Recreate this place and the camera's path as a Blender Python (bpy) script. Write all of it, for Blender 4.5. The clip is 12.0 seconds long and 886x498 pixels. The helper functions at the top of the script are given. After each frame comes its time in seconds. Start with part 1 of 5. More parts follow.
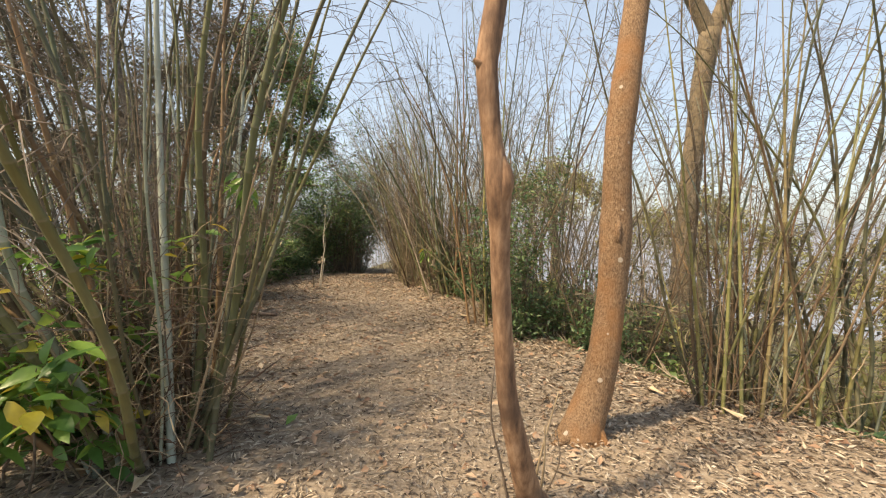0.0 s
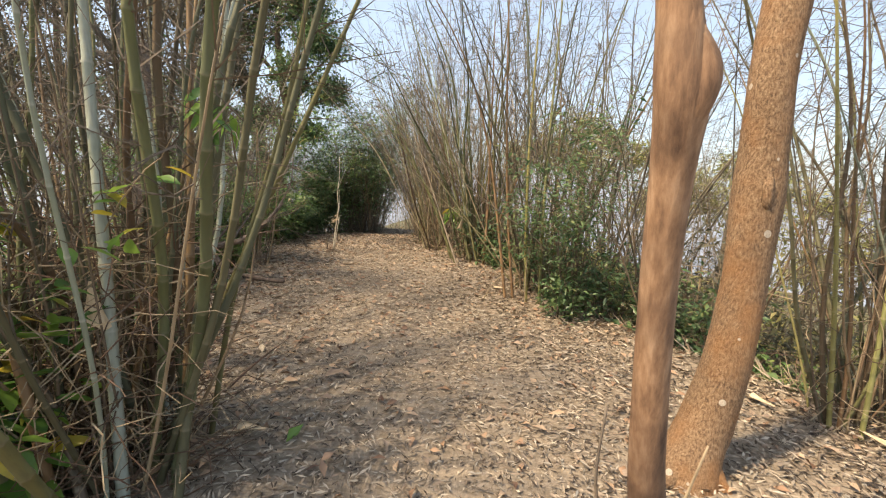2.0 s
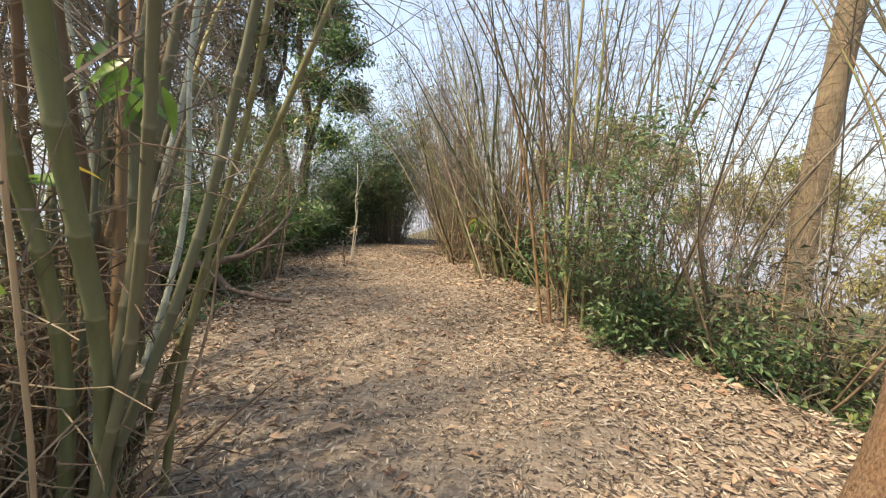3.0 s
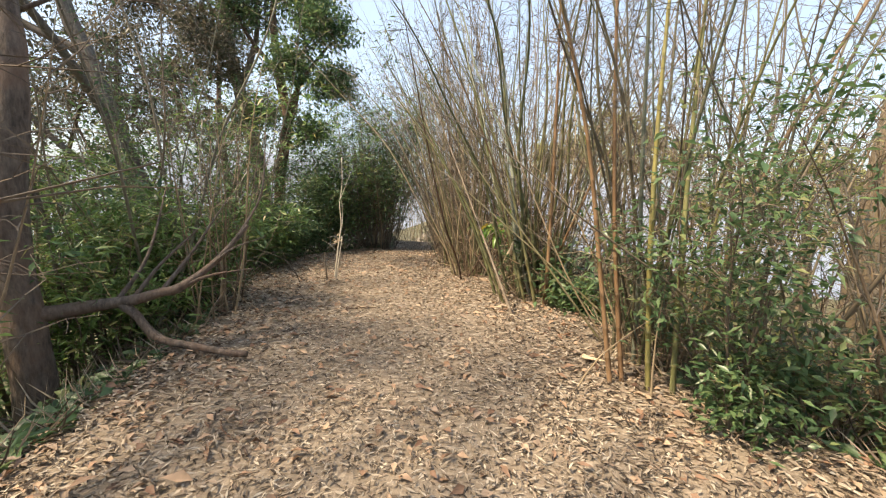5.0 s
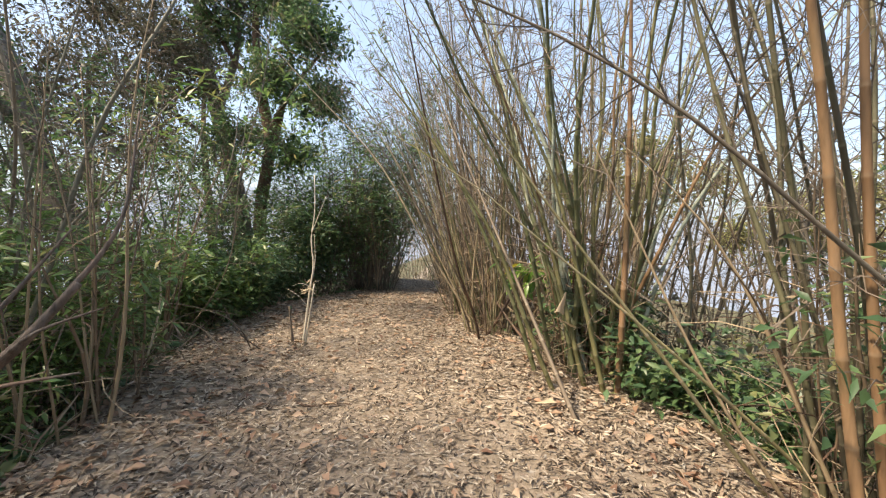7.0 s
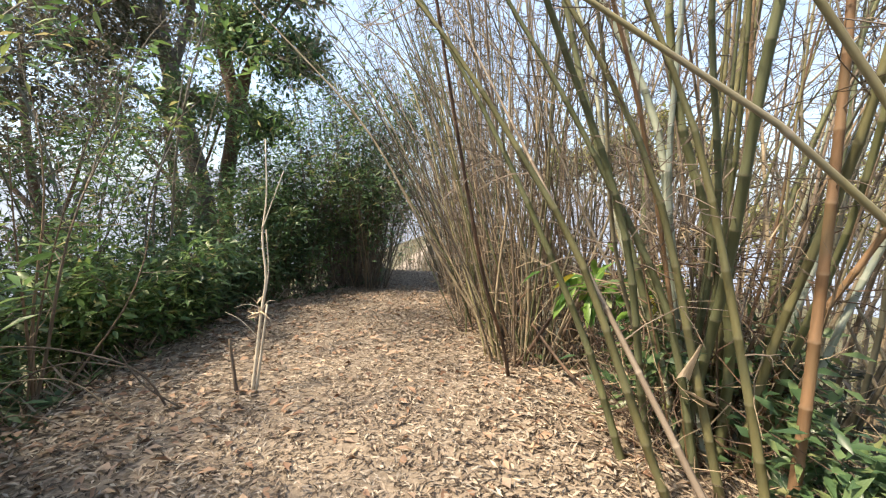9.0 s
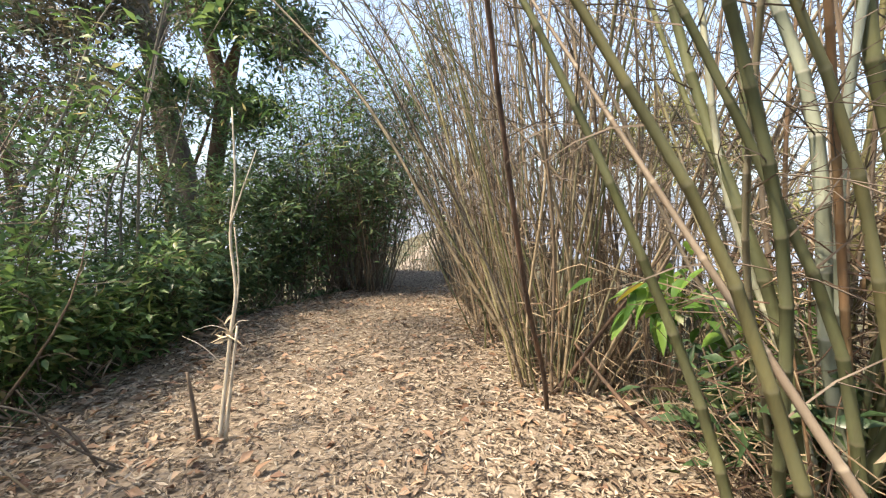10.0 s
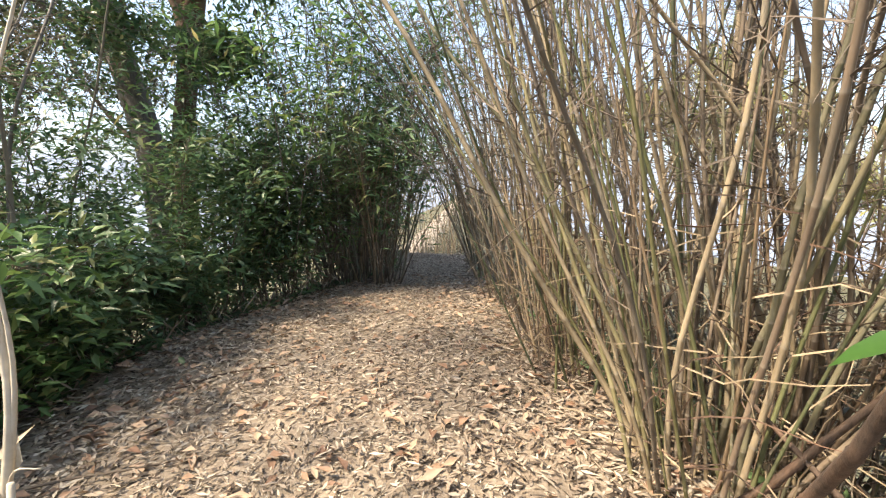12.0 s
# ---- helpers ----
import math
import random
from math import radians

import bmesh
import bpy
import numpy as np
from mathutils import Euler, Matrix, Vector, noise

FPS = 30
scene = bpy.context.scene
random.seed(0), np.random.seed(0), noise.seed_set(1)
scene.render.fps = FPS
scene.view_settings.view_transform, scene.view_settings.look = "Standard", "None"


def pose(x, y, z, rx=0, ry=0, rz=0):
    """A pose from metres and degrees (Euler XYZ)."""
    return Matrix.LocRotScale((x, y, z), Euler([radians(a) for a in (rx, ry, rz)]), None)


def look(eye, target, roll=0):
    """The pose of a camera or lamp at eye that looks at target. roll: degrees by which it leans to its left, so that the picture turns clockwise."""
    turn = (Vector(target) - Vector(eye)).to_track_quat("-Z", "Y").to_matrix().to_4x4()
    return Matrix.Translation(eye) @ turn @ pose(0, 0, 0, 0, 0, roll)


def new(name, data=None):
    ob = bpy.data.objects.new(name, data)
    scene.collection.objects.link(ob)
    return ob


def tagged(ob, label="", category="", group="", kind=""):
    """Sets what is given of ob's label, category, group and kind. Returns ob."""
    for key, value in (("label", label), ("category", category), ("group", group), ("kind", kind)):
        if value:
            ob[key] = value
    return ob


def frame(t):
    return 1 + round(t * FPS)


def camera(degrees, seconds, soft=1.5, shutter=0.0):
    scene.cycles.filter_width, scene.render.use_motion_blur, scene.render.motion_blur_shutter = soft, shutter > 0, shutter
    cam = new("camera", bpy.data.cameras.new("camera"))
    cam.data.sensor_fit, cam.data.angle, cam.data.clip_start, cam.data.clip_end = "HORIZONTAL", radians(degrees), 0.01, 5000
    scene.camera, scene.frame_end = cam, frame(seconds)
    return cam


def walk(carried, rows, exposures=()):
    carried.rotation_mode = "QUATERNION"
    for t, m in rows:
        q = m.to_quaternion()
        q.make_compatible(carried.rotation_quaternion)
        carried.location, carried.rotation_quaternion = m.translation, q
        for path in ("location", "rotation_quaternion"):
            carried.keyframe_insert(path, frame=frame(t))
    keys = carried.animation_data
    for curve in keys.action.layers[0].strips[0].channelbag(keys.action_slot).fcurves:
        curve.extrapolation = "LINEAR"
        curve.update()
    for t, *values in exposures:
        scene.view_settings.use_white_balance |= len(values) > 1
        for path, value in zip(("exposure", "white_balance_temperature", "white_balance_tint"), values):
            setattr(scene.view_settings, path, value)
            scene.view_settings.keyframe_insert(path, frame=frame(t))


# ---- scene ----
cam = camera(93.4, 12.0, soft=1.2)
PATH = [
    (0, (0.094, 0.369, 1.568), (0.035, 2.365, 1.454), 1.4),
    (0.5, (0.027, 0.43, 1.539), (0.039, 2.409, 1.252), 0.8),
    (1, (0.057, 0.661, 1.499), (0.1, 2.638, 1.198), 0.6),
    (1.5, (0.009, 0.944, 1.549), (-0.045, 2.922, 1.255), 1.9),
    (2, (-0.184, 1.289, 1.519), (-0.302, 3.261, 1.212), 2.6),
    (2.5, (-0.251, 1.604, 1.496), (-0.477, 3.561, 1.15), 2.1),
    (3, (-0.248, 1.976, 1.496), (-0.485, 3.944, 1.227), 2.3),
    (3.2, (-0.29, 2.095, 1.474), (-0.527, 4.063, 1.209), 2.5),
    (4.8, (-0.721, 3.246, 1.522), (-0.882, 5.22, 1.243), 2.4),
    (5, (-0.72, 3.406, 1.543), (-0.893, 5.378, 1.256), 1.8),
    (5.5, (-0.748, 3.853, 1.557), (-0.938, 5.83, 1.319), 1.7),
    (6, (-0.837, 4.302, 1.501), (-1.032, 6.284, 1.318), 1.4),
    (6.5, (-0.835, 4.782, 1.463), (-1.04, 6.767, 1.335), 1.2),
    (7, (-0.963, 5.178, 1.479), (-1.159, 7.164, 1.346), 1.1),
    (8.8, (-1.253, 6.557, 1.544), (-1.405, 8.539, 1.32), 0.8),
    (9, (-1.315, 6.684, 1.528), (-1.465, 8.667, 1.309), 1.2),
    (9.5, (-1.484, 6.997, 1.479), (-1.635, 8.978, 1.254), 1.1),
    (10, (-1.501, 7.406, 1.471), (-1.658, 9.386, 1.239), 0.7),
    (10.5, (-1.612, 7.809, 1.442), (-1.651, 9.793, 1.195), 0.7),
    (11, (-1.619, 8.176, 1.416), (-1.61, 10.16, 1.163), 0.7),
    (11.5, (-1.718, 8.527, 1.421), (-1.834, 10.503, 1.134), 0.8),
    (12, (-1.866, 8.887, 1.381), (-2.059, 10.846, 1.032), 0.1),
]
walk(cam, [(t, look(eye, target, roll)) for t, eye, target, roll in PATH],
     [(0, 1.42, 7500, 10), (3, 1.72, 7000, 10), (5.5, 1.76, 7000, 10), (7, 1.68, 6600, 10), (9.5, 1.96, 6450, 10), (11, 2.02, 6500, 10), (12, 2.2, 6400, 10)])

# ---------------------------------------------------------------- light
SUN_FROM = Vector((-0.6, -0.32, 1.0)).normalized()
world = bpy.data.worlds.new("hazy_sky")
scene.world = world
world.use_nodes = True
wn = world.node_tree.nodes
sky = wn.new("ShaderNodeTexSky")
sky.sky_type = "NISHITA"
sky.sun_disc = False
sky.sun_elevation = math.asin(SUN_FROM.z)
sky.sun_rotation = math.atan2(SUN_FROM.x, SUN_FROM.y)
sky.dust_density = 2.5
sky.air_density = 1.0
sky.ozone_density = 0.6
wn["Background"].inputs["Strength"].default_value = 0.15
haze = wn.new("ShaderNodeMix")
haze.data_type = "RGBA"
haze.inputs[0].default_value = 0.62
haze.inputs[7].default_value = (1.4, 1.71, 2.12, 1)
world.node_tree.links.new(sky.outputs[0], haze.inputs[6])
world.node_tree.links.new(haze.outputs[2], wn["Background"].inputs["Color"])
sun = new("sun", bpy.data.lights.new("sun", "SUN"))
sun.data.energy = 3.1
sun.data.angle = radians(4)
sun.data.color = (1.0, 0.83, 0.62)
sun.matrix_world = look(SUN_FROM * 40, (0, 0, 0))


# ---------------------------------------------------------------- materials
def ramp_node(nt, fac, stops, steps="LINEAR"):
    r = nt.nodes.new("ShaderNodeValToRGB")
    r.color_ramp.interpolation = steps
    el = r.color_ramp.elements
    while len(el) < len(stops):
        el.new(0.5)
    for e, (p, c) in zip(el, stops):
        e.position, e.color = p, (*c, 1)
    nt.links.new(fac, r.inputs[0])
    return r.outputs[0]


def noise_node(nt, scale, detail=4, stretch=None, rough=0.55):
    tc = nt.nodes.new("ShaderNodeTexCoord")
    n = nt.nodes.new("ShaderNodeTexNoise")
    n.inputs["Scale"].default_value, n.inputs["Detail"].default_value, n.inputs["Roughness"].default_value = scale, detail, rough
    if stretch:
        m = nt.nodes.new("ShaderNodeMapping")
        m.inputs["Scale"].default_value = stretch
        nt.links.new(tc.outputs["Object"], m.inputs[0])
        nt.links.new(m.outputs[0], n.inputs["Vector"])
    else:
        nt.links.new(tc.outputs["Object"], n.inputs["Vector"])
    return n.outputs["Fac"]


def mix_node(nt, fac, a, b, mode="MIX"):
    m = nt.nodes.new("ShaderNodeMix")
    m.data_type, m.blend_type = "RGBA", mode
    for sock, v in ((m.inputs[0], fac), (m.inputs[6], a), (m.inputs[7], b)):
        if isinstance(v, (int, float)):
            sock.default_value = v
        elif isinstance(v, tuple):
            sock.default_value = (*v, 1)
        else:
            nt.links.new(v, sock)
    return m.outputs[2]


def math_node(nt, op, a, b=0.0, c=0.0):
    m = nt.nodes.new("ShaderNodeMath")
    m.operation = op
    for sock, v in zip(m.inputs, (a, b, c)):
        if isinstance(v, (int, float)):
            sock.default_value = v
        else:
            nt.links.new(v, sock)
    return m.outputs[0]


def start_mat(name, rough):
    m = bpy.data.materials.new(name)
    m.use_nodes = True
    nt = m.node_tree
    p = nt.nodes["Principled BSDF"]
    p.inputs["Roughness"].default_value = rough
    return m, nt, p


def bump_in(nt, p, height, strength, dist):
    b = nt.nodes.new("ShaderNodeBump")
    b.inputs["Strength"].default_value, b.inputs["Distance"].default_value = strength, dist
    nt.links.new(height, b.inputs["Height"])
    nt.links.new(b.outputs[0], p.inputs["Normal"])


def bark_mat(name, stops, grain, stretch, stain, stain_amount, bump=0.5, rough=0.85, spots=None):
    m, nt, p = start_mat(name, rough)
    g = noise_node(nt, grain, 6, stretch, 0.65)
    c = ramp_node(nt, g, stops)
    big = noise_node(nt, 3.0, 3)
    c = mix_node(nt, math_node(nt, "MULTIPLY", ramp_node(nt, big, ((0.45, (0, 0, 0)), (0.65, (1, 1, 1)))), stain_amount), c, stain)
    if spots:
        v = nt.nodes.new("ShaderNodeTexVoronoi")
        v.inputs["Scale"].default_value = 5.0
        tc = nt.nodes.new("ShaderNodeTexCoord")
        nt.links.new(tc.outputs["Object"], v.inputs["Vector"])
        near = math_node(nt, "LESS_THAN", math_node(nt, "ADD", v.outputs["Distance"], math_node(nt, "MULTIPLY", big, 0.3)), 0.22)
        c = mix_node(nt, math_node(nt, "MULTIPLY", near, 0.6), c, spots)
    nt.links.new(c, p.inputs["Base Color"])
    bump_in(nt, p, g, bump, 0.012)
    return m


def culm_mat(name, stops, ring, wax):
    """Bamboo cane: a colour for each cane, streaks along it, a pale and a dark ring at each joint."""
    m, nt, p = start_mat(name, 0.6)
    p.inputs["Specular IOR Level"].default_value = 0.22
    info = nt.nodes.new("ShaderNodeObjectInfo")
    c = ramp_node(nt, info.outputs["Random"], stops, "CONSTANT")
    streak = noise_node(nt, 9.0, 5, (5, 5, 0.6), 0.6)
    c = mix_node(nt, 0.8, c, ramp_node(nt, streak, ((0.3, (0.45, 0.42, 0.38)), (0.5, (0.9, 0.9, 0.85)), (0.75, (1.3, 1.22, 1.1)))), "MULTIPLY")
    att = nt.nodes.new("ShaderNodeAttribute")
    att.attribute_name = "joint"
    cut = math_node(nt, "SUBTRACT", 1.0, math_node(nt, "MULTIPLY", att.outputs["Fac"], 9.0))
    near = math_node(nt, "MAXIMUM", cut, 0.0)
    blot = noise_node(nt, 2.2, 3)
    c = mix_node(nt, math_node(nt, "MULTIPLY", ramp_node(nt, blot, ((0.52, (0, 0, 0)), (0.6, (1, 1, 1)))), 0.5), c, wax)
    c = mix_node(nt, math_node(nt, "MULTIPLY", near, 0.75), c, ring)
    nt.links.new(c, p.inputs["Base Color"])
    bump_in(nt, p, streak, 0.25, 0.004)
    return m


def leaf_mat(name, stops, rough=0.5, through_light=0.35):
    m, nt, p = start_mat(name, rough)
    geo = nt.nodes.new("ShaderNodeNewGeometry")
    c = ramp_node(nt, geo.outputs["Random Per Island"], stops)
    n = noise_node(nt, 14.0, 3)
    c = mix_node(nt, 0.5, c, ramp_node(nt, n, ((0.3, (0.55, 0.55, 0.5)), (0.7, (1.25, 1.2, 1.1)))), "MULTIPLY")
    nt.links.new(c, p.inputs["Base Color"])
    if through_light:
        t = nt.nodes.new("ShaderNodeBsdfTranslucent")
        nt.links.new(c, t.inputs["Color"])
        s = nt.nodes.new("ShaderNodeMixShader")
        s.inputs[0].default_value = through_light
        nt.links.new(p.outputs[0], s.inputs[1])
        nt.links.new(t.outputs[0], s.inputs[2])
        nt.links.new(s.outputs[0], nt.nodes["Material Output"].inputs["Surface"])
    return m


def ground_mat():
    m, nt, p = start_mat("leaf_strewn_soil", 0.95)
    fine = math_node(nt, "ADD", math_node(nt, "MULTIPLY", noise_node(nt, 34.0, 6, (1.0, 0.28, 1.0), 0.7), 0.5), math_node(nt, "MULTIPLY", noise_node(nt, 38.0, 6, (0.28, 1.0, 1.0), 0.7), 0.5))
    c = ramp_node(nt, fine, ((0.3, (0.06, 0.047, 0.034)), (0.48, (0.20, 0.16, 0.118)), (0.7, (0.40, 0.335, 0.255))))
    big = noise_node(nt, 1.1, 4)
    c = mix_node(nt, math_node(nt, "MULTIPLY", big, 0.45), c, (0.27, 0.22, 0.16))
    att = nt.nodes.new("ShaderNodeAttribute")
    att.attribute_name = "wild"
    scrub = ramp_node(nt, noise_node(nt, 2.4, 8, None, 0.7), ((0.35, (0.035, 0.042, 0.018)), (0.5, (0.075, 0.07, 0.032)), (0.68, (0.16, 0.13, 0.065))))
    c = mix_node(nt, att.outputs["Fac"], c, scrub)
    nt.links.new(c, p.inputs["Base Color"])
    bump_in(nt, p, fine, 0.8, 0.02)
    return m


M_GROUND = ground_mat()
M_LITTER = leaf_mat("dry_bamboo_leaves", ((0.0, (0.03, 0.022, 0.017)), (0.28, (0.12, 0.09, 0.066)), (0.42, (0.37, 0.31, 0.24)), (0.6, (0.25, 0.185, 0.14)), (0.74, (0.32, 0.275, 0.225)), (0.9, (0.52, 0.45, 0.36)), (1.0, (0.31, 0.29, 0.26))), 0.75, 0.1)
M_BROADLITTER = leaf_mat("dry_broad_leaves", ((0.0, (0.16, 0.09, 0.06)), (0.4, (0.34, 0.22, 0.145)), (0.75, (0.46, 0.34, 0.24)), (1.0, (0.28, 0.21, 0.165))), 0.7, 0.1)
M_BAMBOO_LEAF = leaf_mat("bamboo_leaf_green", ((0.0, (0.06, 0.12, 0.04)), (0.4, (0.12, 0.215, 0.065)), (0.75, (0.18, 0.28, 0.085)), (0.93, (0.24, 0.28, 0.10)), (1.0, (0.42, 0.36, 0.17))), 0.4, 0.4)
M_DARK_LEAF = leaf_mat("dark_green_leaf", ((0.0, (0.05, 0.10, 0.048)), (0.5, (0.095, 0.17, 0.075)), (0.85, (0.15, 0.225, 0.095)), (1.0, (0.24, 0.25, 0.11))), 0.38, 0.38)
M_BROAD_LEAF = leaf_mat("glossy_broad_leaf", ((0.0, (0.06, 0.145, 0.035)), (0.5, (0.13, 0.26, 0.055)), (0.85, (0.23, 0.37, 0.07)), (0.95, (0.42, 0.36, 0.05)), (1.0, (0.5, 0.4, 0.06))), 0.35, 0.45)
M_CROWN_LEAF = leaf_mat("olive_crown_leaf", ((0.0, (0.045, 0.055, 0.035)), (0.5, (0.085, 0.09, 0.06)), (0.8, (0.13, 0.12, 0.085)), (1.0, (0.20, 0.16, 0.12))), 0.5, 0.35)
# Yellow-green leaves, their colours lifted to stand in for valley haze.
M_HAZED_YELLOW_LEAF = leaf_mat("hazed_yellow_green_leaf", ((0.0, (0.20, 0.22, 0.08)), (0.5, (0.30, 0.31, 0.12)), (1.0, (0.42, 0.38, 0.18))), 0.55, 0.5)
M_CULM_GREEN = culm_mat("green_bamboo_cane", ((0.0, (0.03, 0.034, 0.014)), (0.14, (0.115, 0.125, 0.03)), (0.28, (0.045, 0.07, 0.042)), (0.42, (0.19, 0.18, 0.05)), (0.5, (0.09, 0.045, 0.026)), (0.6, (0.02, 0.015, 0.011)), (0.7, (0.12, 0.165, 0.14)), (0.8, (0.20, 0.11, 0.06)), (0.88, (0.055, 0.06, 0.026))), (0.20, 0.18, 0.12), (0.05, 0.058, 0.025))
# Backlit copy of the dry cane: the dim grey is put into its colour.
M_CULM_BACKLIT = culm_mat("backlit_grey_bamboo_cane", ((0.0, (0.045, 0.035, 0.028)), (0.16, (0.11, 0.095, 0.06)), (0.3, (0.06, 0.075, 0.05)), (0.44, (0.20, 0.16, 0.105)), (0.56, (0.085, 0.062, 0.045)), (0.68, (0.09, 0.105, 0.075)), (0.82, (0.13, 0.085, 0.05)), (0.92, (0.03, 0.025, 0.02))), (0.26, 0.23, 0.18), (0.09, 0.09, 0.065))
M_CULM_DRY = culm_mat("dry_bamboo_cane", ((0.0, (0.08, 0.05, 0.032)), (0.15, (0.25, 0.19, 0.10)), (0.3, (0.09, 0.10, 0.035)), (0.42, (0.36, 0.285, 0.17)), (0.56, (0.13, 0.085, 0.055)), (0.68, (0.19, 0.18, 0.05)), (0.8, (0.16, 0.10, 0.06)), (0.9, (0.045, 0.035, 0.025))), (0.36, 0.31, 0.24), (0.15, 0.14, 0.10))
M_CULM_MOSS = culm_mat("mossy_bamboo_cane", ((0.0, (0.06, 0.085, 0.028)), (0.3, (0.095, 0.115, 0.035)), (0.6, (0.05, 0.085, 0.042)), (0.8, (0.12, 0.115, 0.035))), (0.20, 0.19, 0.12), (0.06, 0.08, 0.035))
M_CULM_BROWN = culm_mat("russet_bamboo_cane", ((0.0, (0.16, 0.08, 0.035)), (0.3, (0.24, 0.135, 0.065)), (0.55, (0.085, 0.045, 0.025)), (0.75, (0.18, 0.11, 0.05)), (0.9, (0.05, 0.035, 0.025))), (0.26, 0.19, 0.12), (0.09, 0.085, 0.035))
M_CULM_WAX = culm_mat("waxy_blue_green_bamboo_cane", ((0.0, (0.20, 0.27, 0.22)), (0.3, (0.28, 0.34, 0.29)), (0.55, (0.15, 0.20, 0.13)), (0.75, (0.34, 0.36, 0.24)), (0.9, (0.12, 0.17, 0.13))), (0.42, 0.42, 0.36), (0.17, 0.20, 0.10))
M_CULM_LIME = culm_mat("yellow_green_bamboo_cane", ((0.0, (0.13, 0.15, 0.03)), (0.3, (0.22, 0.20, 0.045)), (0.6, (0.09, 0.12, 0.035)), (0.8, (0.16, 0.11, 0.05))), (0.33, 0.30, 0.16), (0.15, 0.16, 0.06))
M_CULM_DEAD = culm_mat("dead_bamboo_cane", ((0.0, (0.05, 0.03, 0.02)), (0.25, (0.13, 0.075, 0.045)), (0.5, (0.24, 0.165, 0.095)), (0.7, (0.08, 0.05, 0.032)), (0.85, (0.35, 0.27, 0.17))), (0.30, 0.24, 0.17), (0.10, 0.065, 0.04))
M_TWIG = bark_mat("bare_twig", ((0.3, (0.06, 0.045, 0.034)), (0.7, (0.20, 0.155, 0.11))), 9, None, (0.16, 0.14, 0.12), 0.5)
M_STRAW = bark_mat("straw_twig", ((0.3, (0.15, 0.11, 0.065)), (0.7, (0.40, 0.32, 0.21))), 9, None, (0.3, 0.24, 0.16), 0.4)
M_PALE = bark_mat("pale_dry_stem", ((0.3, (0.36, 0.31, 0.23)), (0.7, (0.66, 0.60, 0.48))), 9, None, (0.4, 0.33, 0.24), 0.4)
M_BARK_RED = bark_mat("smooth_reddish_bark", ((0.3, (0.07, 0.036, 0.02)), (0.5, (0.235, 0.135, 0.075)), (0.7, (0.40, 0.26, 0.16))), 11, (2, 2, 0.5), (0.075, 0.042, 0.026), 0.85, 0.7)
M_BARK_GRAIN = bark_mat("grainy_brown_bark", ((0.34, (0.10, 0.06, 0.034)), (0.5, (0.24, 0.145, 0.078)), (0.66, (0.36, 0.25, 0.15))), 105, (1, 1, 0.45), (0.30, 0.14, 0.05), 0.7, 1.3, 0.9, (0.66, 0.6, 0.5))
M_BARK_GREY = bark_mat("grey_tree_bark", ((0.3, (0.05, 0.043, 0.036)), (0.7, (0.16, 0.14, 0.115))), 16, (2, 2, 0.5), (0.14, 0.10, 0.07), 0.5, 0.8)
M_BARK_OLIVE = bark_mat("pale_olive_bark", ((0.3, (0.08, 0.058, 0.034)), (0.7, (0.24, 0.185, 0.11))), 18, (2, 2, 0.5), (0.12, 0.09, 0.05), 0.6, 1.0)
M_BARK_DARK = bark_mat("dark_brown_wood", ((0.3, (0.035, 0.024, 0.017)), (0.7, (0.13, 0.085, 0.058))), 16, (2, 2, 0.6), (0.22, 0.12, 0.07), 0.5, 0.8)
M_BARK_WORN = bark_mat("weathered_brown_wood", ((0.3, (0.04, 0.03, 0.024)), (0.7, (0.19, 0.15, 0.12))), 16, (2, 2, 0.6), (0.20, 0.12, 0.08), 0.5, 0.9)
M_SHEATH = bark_mat("papery_sheath", ((0.3, (0.42, 0.32, 0.20)), (0.7, (0.62, 0.52, 0.37))), 12, (4, 4, 0.5), (0.35, 0.24, 0.14), 0.4, 0.3)


# ---------------------------------------------------------------- mesh tools
class Geo:
    def __init__(self):
        self.v, self.f, self.joint, self.n = [], [], [], 0

    def tube(self, pts, radii, sides=6, joint=None, cap=True):
        pts = [Vector(p) for p in pts]
        n = len(pts)
        side = None
        rings = []
        for i, p in enumerate(pts):
            d = (pts[min(i + 1, n - 1)] - pts[max(i - 1, 0)]).normalized()
            if side is None:
                side = d.orthogonal().normalized()
            side = (side - d * side.dot(d)).normalized()
            up = d.cross(side)
            for k in range(sides):
                a = 2 * math.pi * k / sides
                q = p + (side * math.cos(a) + up * math.sin(a)) * radii[i]
                self.v.append((q.x, q.y, q.z))
                self.joint.append(joint[i] if joint else 1.0)
        b = self.n
        for i in range(n - 1):
            for k in range(sides):
                k2 = (k + 1) % sides
                self.f.append((b + i * sides + k, b + i * sides + k2, b + (i + 1) * sides + k2, b + (i + 1) * sides + k))
        if cap:
            self.f.append(tuple(b + k for k in reversed(range(sides))))
            self.f.append(tuple(b + (n - 1) * sides + k for k in range(sides)))
        self.n += n * sides
        return self

    def mesh(self, name, mat, smooth=True):
        me = bpy.data.meshes.new(name)
        me.from_pydata(self.v, [], self.f)
        at = me.attributes.new("joint", "FLOAT", "POINT")
        at.data.foreach_set("value", self.joint)
        me.materials.append(mat)
        me.polygons.foreach_set("use_smooth", [smooth] * len(me.polygons))
        return me


